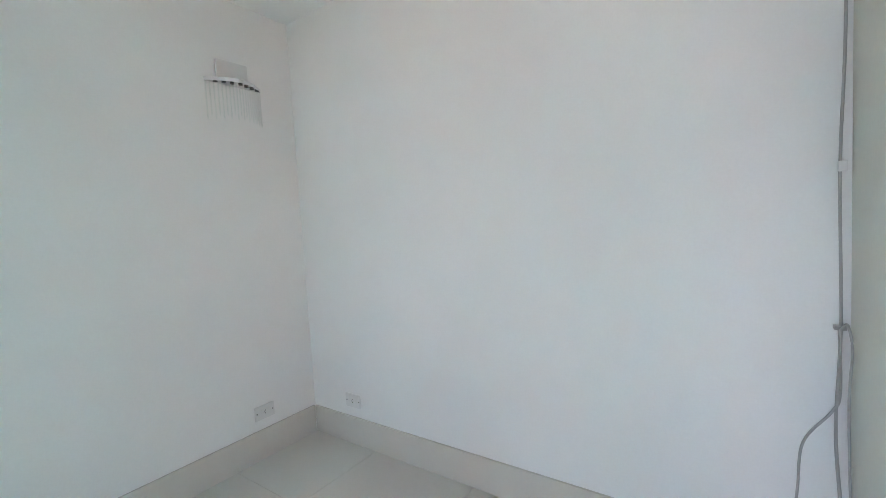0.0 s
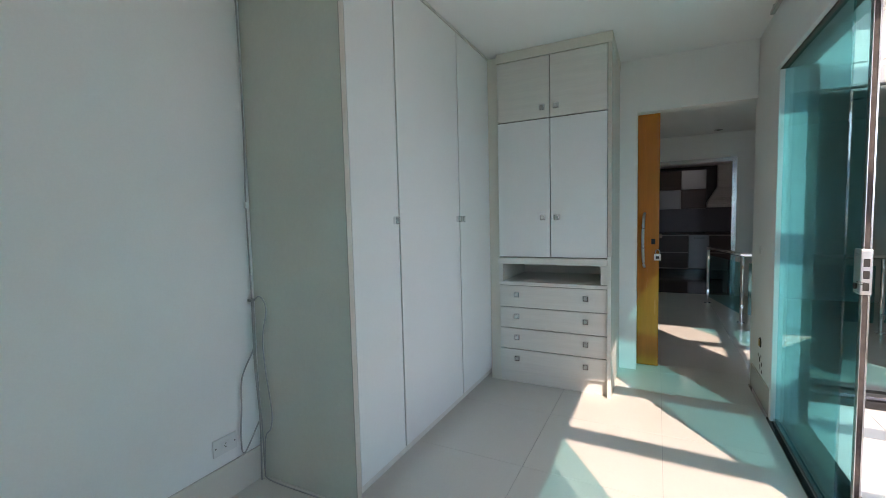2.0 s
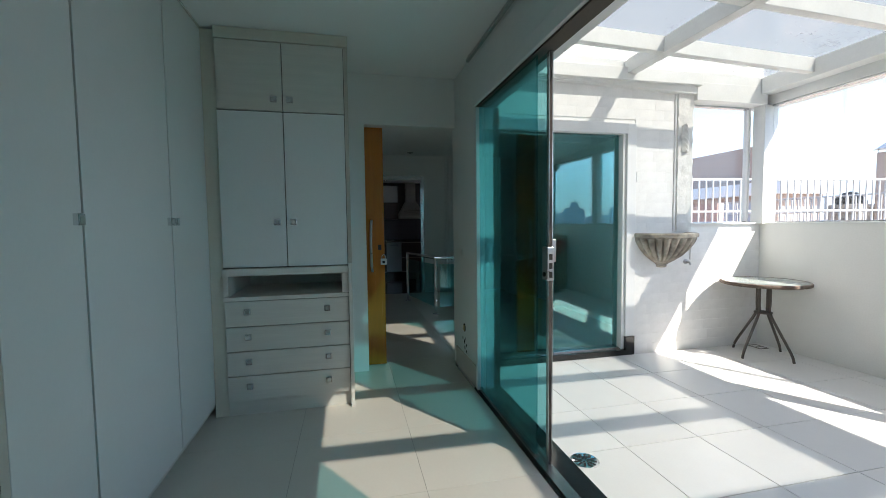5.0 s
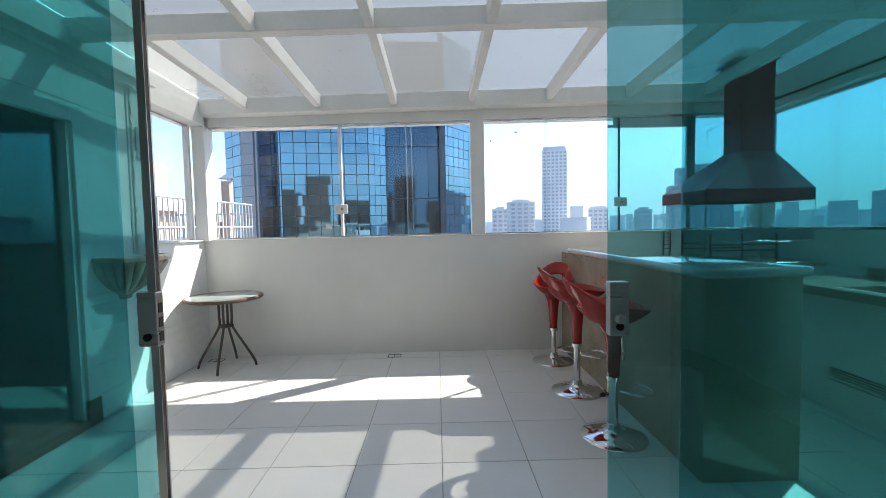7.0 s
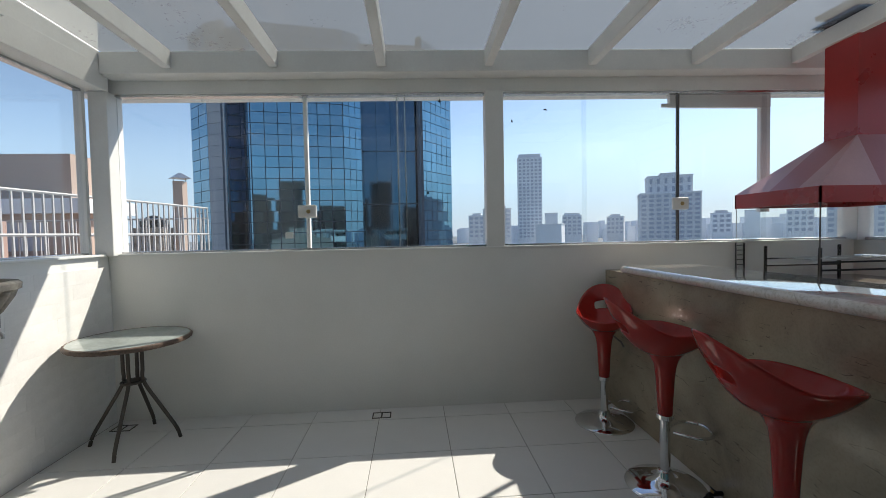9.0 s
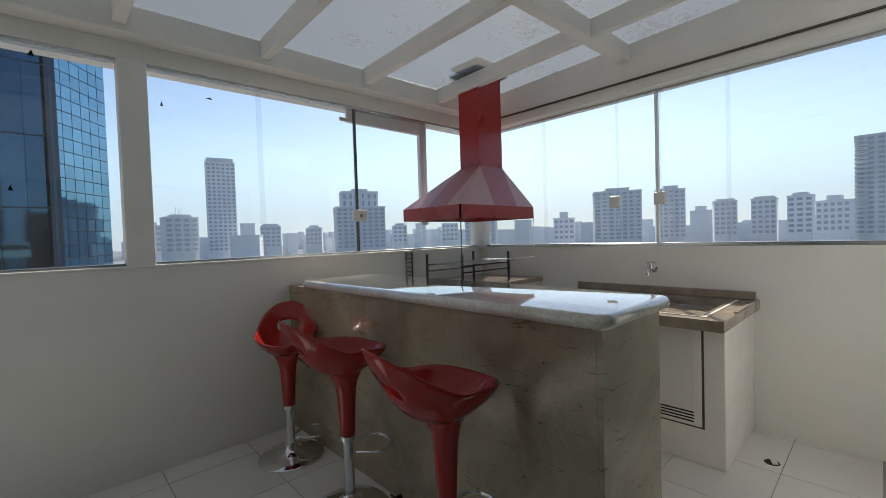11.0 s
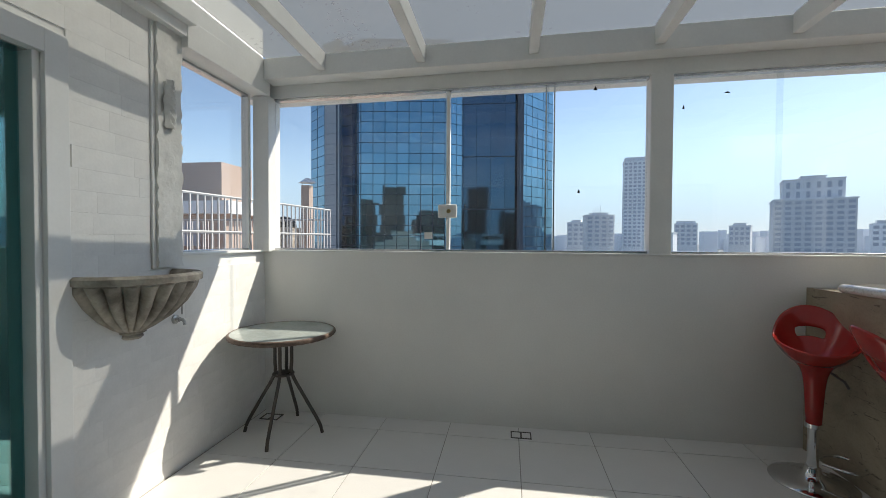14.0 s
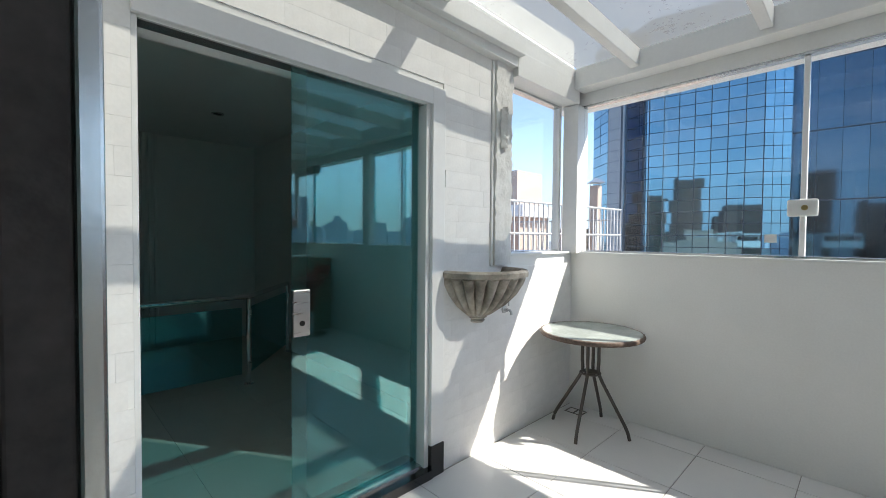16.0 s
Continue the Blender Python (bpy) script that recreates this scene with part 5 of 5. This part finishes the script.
# ---- neighbouring roof terrace ----
t = thing("neighbour_terrace", "beige rooftop terrace of the neighbouring building", "building", (0, 0, 0))
part("deck", boxes((-16.0, -2.2, 1.6, 14.0, -30.0, 0.86)), BEIGE, t)
part("kerb", boxes((-14.0, -2.15, 6.6, 6.9, 0.861, 0.98), (-2.9, -2.6, 1.6, 6.6, 0.861, 0.95)), BEIGE, t)
part("pink_wall", boxes((-9.5, -5.75, 5.4, 5.6, 0.861, 1.75)), PINK, t, "pink rendered low wall")
bt = thing("rooftop_house", "beige rooftop house with a flat overhanging roof", "building", (-11.9, 7.6, 0.861))
part("wall", boxes((0.0, 6.0, 0.0, 1.6, 0, 1.15)), BEIGE, bt)
part("upper_storey", boxes((0.0, 5.8, 0.1, 1.5, 1.5, 2.62)), BEIGE, bt)
part("eaves", boxes((0.0, 6.3, -0.3, 1.7, 1.151, 1.499)), HAZEL, bt, "pale overhanging eaves")
for i in range(3):
    wd = part("window", boxes((1.2 + 1.5 * i, 2.2 + 1.5 * i, -0.02, 0.01, 0.25, 0.95)), HAZEW, bt)
    part("frame", boxes((1.68 + 1.5 * i, 1.72 + 1.5 * i, -0.03, -0.021, 0.25, 0.95)), ALU, wd)


RAILM = surface("weathered_white_rail", (0.46, 0.46, 0.46), 0.6, 0.08, 3, 40, 0.1)


def railing(name, a, b, z0, h, n):
    t = thing(name, "white painted metal rooftop railing", "railing", (*a, z0), "rooftop railings")
    d = Vector((b[0] - a[0], b[1] - a[1], 0))
    for z in (0.0, 0.45, h):
        part("rail", pipe([(0, 0, z + 0.02), (d.x, d.y, z + 0.02)], 0.022, seg=6), RAILM, t)
    for i in range(n + 1):
        c = d * (i / n)
        part("bar", boxes((c.x - 0.011, c.x + 0.011, c.y - 0.011, c.y + 0.011, 0.0, h)), RAILM, t)
    return t


railing("roof_railing", (-2.80, 1.8), (-2.25, 6.3), 0.96, 1.02, 34)
railing("roof_railing", (-7.0, 6.75), (-2.45, 6.75), 0.98, 0.80, 30)
t = thing("rooftop_chimney", "slim rendered rooftop chimney with a metal cap", "chimney", (-3.33, 7.3, 0.86))
part("shaft", boxes((-0.11, 0.11, -0.11, 0.11, 0, 1.86)), BEIGE, t)
bm = turned([(0.27, 1.93), (0.05, 2.06)], 4)
part("cap", bm, SILVER, t, "weathered metal cap")
part("cap_leg", boxes((-0.10, -0.085, -0.10, -0.085, 1.86, 1.95), (0.085, 0.10, 0.085, 0.10, 1.86, 1.95)), SILVER, t)
t = thing("rooftop_barbecue", "dark sooty rooftop grill beside the chimney", "grill", (-3.85, 7.1, 0.86))
part("body", boxes((-0.35, 0.35, -0.25, 0.25, 0, 0.75), bevel=0.02), STONE, t)
part("cover", turned([(0.30, 0.76), (0.28, 0.9), (0.12, 1.02), (0.0, 1.05)], 16), IRON, t, smooth=True)

# ---- mirror-glass tower ----
tower = thing("glass_tower", "tall office tower of blue mirror glass with stone-clad edges", "building", (0, 0, 0))
E3 = Vector((2.2, -3.3, 0))


def on_bearing(deg, dist):
    a = radians(deg)
    return E3 + Vector((math.sin(a) * dist, math.cos(a) * dist, 0))


PANE = mesh_of("tower_pane", boxes((0.03, 0.97, -0.02, 0.02, 0.03, 0.97)), MIRROR_T)
PANE_D = mesh_of("tower_dark_pane", boxes((0.01, 0.99, -0.02, 0.02, 0.01, 0.99)), MIRROR_D)
PANE_S = mesh_of("tower_stone", boxes((0.0, 1.0, -0.04, 0.04, 0.02, 0.98)), TPANEL)
rngt = random.Random(11)
Z0, Z1 = -10.0, 30.0


def facade(a, b, cols, rows, mesh, name, wobble=0.10, z0=Z0, z1=Z1):
    """One flat face of the tower from a to b, hung with panes that are each a hair out of true."""
    d = b - a
    n = Vector((d.y, -d.x, 0)).normalized()
    yaw = math.degrees(math.atan2(d.y, d.x))
    back = bmesh.new()
    vs = [back.verts.new(p + n * off + Vector((0, 0, z))) for off in (0.0, -0.5) for p, z in ((a, z0), (b, z0), (b, z1), (a, z1))]
    for q in ((0, 1, 2, 3), (7, 6, 5, 4), (0, 4, 5, 1), (2, 6, 7, 3), (1, 5, 6, 2), (0, 3, 7, 4)):
        back.faces.new([vs[i] for i in q])
    core = part("wall", back, TFRAME, tower)
    pw, ph = d.length / cols, (z1 - z0) / rows
    for i in range(cols):
        for k in range(rows):
            p = a + d * (i / cols) + n * 0.05
            m = pose(p.x, p.y, z0 + k * ph, rngt.gauss(0, wobble), 0, yaw + rngt.gauss(0, wobble)) @ Matrix.Diagonal((pw, 1, ph, 1))
            ob = new(name, mesh)
            ob.parent = core
            ob.matrix_basis = m
    return core


TD = 62.0
p_ = {k: on_bearing(b, dist) for k, (b, dist) in {"a": (-26.4, TD + 8), "b": (-24.7, TD + 3), "c": (-22.9, TD + 1), "d": (-22.2, TD + 3), "e": (-20.1, TD), "m": (-8.9, TD - 1), "f": (-6.6, TD + 0.5),
      "g": (-6.5, TD + 3), "h": (1.1, TD + 3), "i": (1.2, TD), "j": (5.4, TD + 7)}.items()}
facade(p_["a"], p_["b"], 2, 27, PANE, "glass_pane")
facade(p_["b"], p_["c"], 1, 27, PANE_S, "stone_panel", 0.0)
facade(p_["c"], p_["d"], 1, 27, PANE, "glass_pane", 0.1)
facade(p_["d"], p_["e"], 2, 27, PANE, "glass_pane")
facade(p_["e"], p_["m"], 7, 27, PANE, "glass_pane", 0.12)
facade(p_["m"], p_["f"], 3, 27, PANE, "glass_pane", 0.12)
facade(p_["f"], p_["g"], 1, 5, PANE_D, "dark_pane", 0.1)
facade(p_["g"], p_["h"], 4, 5, PANE_D, "dark_pane", 0.08)
facade(p_["h"], p_["i"], 1, 5, PANE_D, "dark_pane", 0.1)
facade(p_["i"], p_["j"], 6, 27, PANE, "glass_pane", 0.12)

# ---- city, its haze put into the colours ----
solid("ground", boxes((-4000, 4000, -4000, 4000, -31.0, -30.0)), GROUND, "hazy city ground that reaches the horizon", "ground")
rngc = random.Random(21)
GBAY = {}


def city_block(bearing, width, top, dist, wall, label, cols=0, steps=(), balconies=(), mast=0):
    """A building at a bearing and angular width, as high as that many degrees above eye level; steps are narrower storeys on top."""
    c = on_bearing(bearing, dist)
    w = 2 * dist * math.tan(radians(width / 2))
    zt = 1.4 + dist * math.tan(radians(top))
    t = thing("city_building", label, "building", (c.x, c.y, -30.0))
    t.rotation_euler = (0, 0, radians(-bearing + rngc.uniform(-12, 12)))
    dep = max(8.0, w * 0.8)
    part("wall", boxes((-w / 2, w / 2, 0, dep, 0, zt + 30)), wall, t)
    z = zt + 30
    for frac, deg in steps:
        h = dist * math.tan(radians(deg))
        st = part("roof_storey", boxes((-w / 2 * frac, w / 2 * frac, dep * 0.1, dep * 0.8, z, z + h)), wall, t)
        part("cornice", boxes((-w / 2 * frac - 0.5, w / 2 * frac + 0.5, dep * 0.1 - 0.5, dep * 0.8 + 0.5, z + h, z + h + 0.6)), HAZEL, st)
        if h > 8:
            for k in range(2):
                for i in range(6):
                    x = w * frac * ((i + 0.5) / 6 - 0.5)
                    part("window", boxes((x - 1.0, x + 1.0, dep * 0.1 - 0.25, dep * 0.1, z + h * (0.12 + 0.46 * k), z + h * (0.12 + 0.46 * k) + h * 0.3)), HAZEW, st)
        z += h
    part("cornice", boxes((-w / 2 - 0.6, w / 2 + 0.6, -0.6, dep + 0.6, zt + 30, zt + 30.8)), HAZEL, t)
    for i in range(mast):
        x = w * (0.08 * i - 0.2)
        part("mast", turned([(0.35, z - 1), (0.15, z + 7 + 3 * (i % 2))], 6, x, dep * 0.3), HAZEW, t)
    for f in balconies:
        n = int((zt + 20) / 3.1)
        for k in range(n):
            zb = zt + 30 - 3.1 * (k + 1.2)
            part("balcony", boxes((w * (f - 0.5) - 1.9, w * (f - 0.5) + 1.9, -1.7, 0.0, zb, zb + 0.22), (w * (f - 0.5) - 1.9, w * (f - 0.5) + 1.9, -1.7, -1.55, zb, zb + 1.1)), HAZEL, t)
    if cols:
        floors = max(3, int(math.degrees(math.atan(zt / dist)) / 0.42))
        fh = (zt + 6) / floors
        key = (round(w / cols, 1), round(fh, 1))
        if key not in GBAY:
            GBAY[key] = mesh_of("city_window", boxes((0.0, w / cols * 0.62, -0.3, 0.0, 0.0, fh * 0.55)), HAZEW)
        for i in range(cols):
            for k in range(floors):
                ob = new("window", GBAY[key])
                ob.parent = t
                ob.location = (-w / 2 + w / cols * (i + 0.19), 0, zt + 30 - fh * (k + 0.85))
    return t


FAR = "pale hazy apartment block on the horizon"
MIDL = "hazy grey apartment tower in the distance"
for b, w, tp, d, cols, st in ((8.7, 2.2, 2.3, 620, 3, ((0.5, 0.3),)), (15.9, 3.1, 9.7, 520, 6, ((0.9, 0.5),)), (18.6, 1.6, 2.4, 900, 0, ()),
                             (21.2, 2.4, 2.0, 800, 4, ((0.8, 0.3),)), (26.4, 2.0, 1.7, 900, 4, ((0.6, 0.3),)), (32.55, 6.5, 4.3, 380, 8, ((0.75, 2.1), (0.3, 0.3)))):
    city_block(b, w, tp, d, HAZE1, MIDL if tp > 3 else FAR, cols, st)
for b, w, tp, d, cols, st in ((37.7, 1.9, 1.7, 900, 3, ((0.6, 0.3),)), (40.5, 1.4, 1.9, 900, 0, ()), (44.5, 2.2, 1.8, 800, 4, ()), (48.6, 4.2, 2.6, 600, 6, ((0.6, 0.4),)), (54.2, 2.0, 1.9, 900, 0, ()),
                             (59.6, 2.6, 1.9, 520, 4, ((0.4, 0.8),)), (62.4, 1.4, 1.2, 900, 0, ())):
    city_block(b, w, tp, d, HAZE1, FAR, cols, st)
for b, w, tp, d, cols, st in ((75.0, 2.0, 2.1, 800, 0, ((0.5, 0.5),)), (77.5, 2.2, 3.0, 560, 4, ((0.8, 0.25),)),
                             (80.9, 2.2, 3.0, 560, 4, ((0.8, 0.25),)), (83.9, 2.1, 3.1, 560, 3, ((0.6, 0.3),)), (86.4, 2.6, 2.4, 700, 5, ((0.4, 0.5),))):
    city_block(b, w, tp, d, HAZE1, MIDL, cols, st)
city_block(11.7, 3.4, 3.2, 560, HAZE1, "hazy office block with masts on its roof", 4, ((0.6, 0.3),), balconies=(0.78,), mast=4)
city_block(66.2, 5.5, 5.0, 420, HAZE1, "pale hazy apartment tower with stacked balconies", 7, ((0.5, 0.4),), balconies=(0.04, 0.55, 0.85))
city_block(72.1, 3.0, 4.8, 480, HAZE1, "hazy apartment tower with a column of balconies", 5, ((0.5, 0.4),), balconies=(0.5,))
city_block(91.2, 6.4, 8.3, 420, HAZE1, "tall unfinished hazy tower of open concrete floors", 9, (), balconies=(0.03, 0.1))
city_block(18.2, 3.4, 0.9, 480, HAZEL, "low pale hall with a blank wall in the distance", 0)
bm = bmesh.new()
for i in range(150):
    b = rngc.uniform(6, 110)
    d = rngc.uniform(1000, 1900)
    c = on_bearing(b, d)
    w, h = rngc.uniform(18, 42), 1.4 + d * math.tan(radians(rngc.triangular(0.05, 1.5, 0.4)))
    box(bm, c.x - w / 2, c.x + w / 2, c.y, c.y + w, -30, h)
solid("far_skyline", bm, HAZE2, "pale far skyline with haze in its colour", "skyline", kind="stuff")
bm = bmesh.new()
for i in range(46):
    b = rngc.uniform(115, 245)
    d = rngc.uniform(70, 260)
    c = on_bearing(b, d)
    w, h = rngc.uniform(10, 22), 1.4 + d * math.tan(radians(rngc.triangular(1.0, 13, 3.5)))
    box(bm, c.x - w / 2, c.x + w / 2, c.y - w / 2, c.y + w / 2, -30, h)
solid("city_skyline_south", bm, CITY, "towers of the city behind the house, mirrored in glass", "skyline", kind="stuff")

# ---- floor tiles and brick cladding ----
P = 0.491
tile_mesh = mesh_of("terrace_tile", boxes((0.0025, P - 0.0025, 0.0025, P - 0.0025, -0.012, 0.0), bevel=0.0012), TILE)


def lay(mesh, name, x_first, y_first, pitch, x0, x1, y0, y1, mat, parent, skip=None, gap=0.0025, level=0.0):
    i0, i1 = math.floor((x0 - x_first) / pitch), math.ceil((x1 - x_first) / pitch)
    k0, k1 = math.floor((y0 - y_first) / pitch), math.ceil((y1 - y_first) / pitch)
    for i in range(i0, i1):
        for k in range(k0, k1):
            a, b = x_first + i * pitch, y_first + k * pitch
            if skip and skip(a + pitch / 2, b + pitch / 2):
                continue
            xa, xb, ya, yb = max(a, x0), min(a + pitch, x1), max(b, y0), min(b + pitch, y1)
            if xb - xa < 0.02 or yb - ya < 0.02:
                continue
            ob = new(name, mesh if xb - xa > pitch - 1e-6 and yb - ya > pitch - 1e-6 else mesh_of(name, boxes((gap, xb - xa - gap, gap, yb - ya - gap, -0.012, 0.0)), mat))
            ob.parent = parent
            ob.location = (xa, ya, level)


lay(tile_mesh, "tile", 2.465, -0.20, P, 0.0, EX, GY + 0.107, 0.0, TILE, floor_terrace, level=FZ)
Q = 0.645
porc_mesh = mesh_of("porcelain_tile", boxes((0.001, Q - 0.001, 0.001, Q - 0.001, -0.012, 0.0)), PORC)
lay(porc_mesh, "tile", 0.35, -3.835, Q, -0.088, 4.743, -5.658, GY - 0.102, PORC, floor_bedroom, gap=0.001)
lay(porc_mesh, "tile", 0.35, -3.835, Q, HX, -0.088, -5.148, -0.06, PORC, floor_hall, gap=0.001)
BH, BL = 0.098, 0.31
brick_mesh = mesh_of("brick", boxes((-0.008, 0.0, 0.0002, BL - 0.0002, 0.0002, BH - 0.0002), bevel=0.0004), BRICK)
rngb = random.Random(7)
for k in range(27):
    z = k * BH - 0.03
    off = -3.088 - rngb.uniform(0, BL)
    for i in range(12):
        ya, yb = max(off + i * BL, -3.088), min(off + (i + 1) * BL, -1.064 if z > N_TOP - 0.1 else -0.001)
        spans = [(ya, yb)]
        if z < 2.185 - 0.01:
            spans = [(ya, min(yb, D2_S)), (max(ya, -1.489), yb)]
        for a, b in spans:
            if b - a < 0.03 or z > 2.5:
                continue
            full = b - a > BL - 1e-4
            ob = new("brick", brick_mesh if full else mesh_of("brick", boxes((-0.008, 0.0, 0.0003, b - a - 0.0003, 0.0003, BH - 0.0003)), BRICK))
            ob.parent = wall_west
            ob.location = (rngb.uniform(-0.0003, 0.0002), a, z)
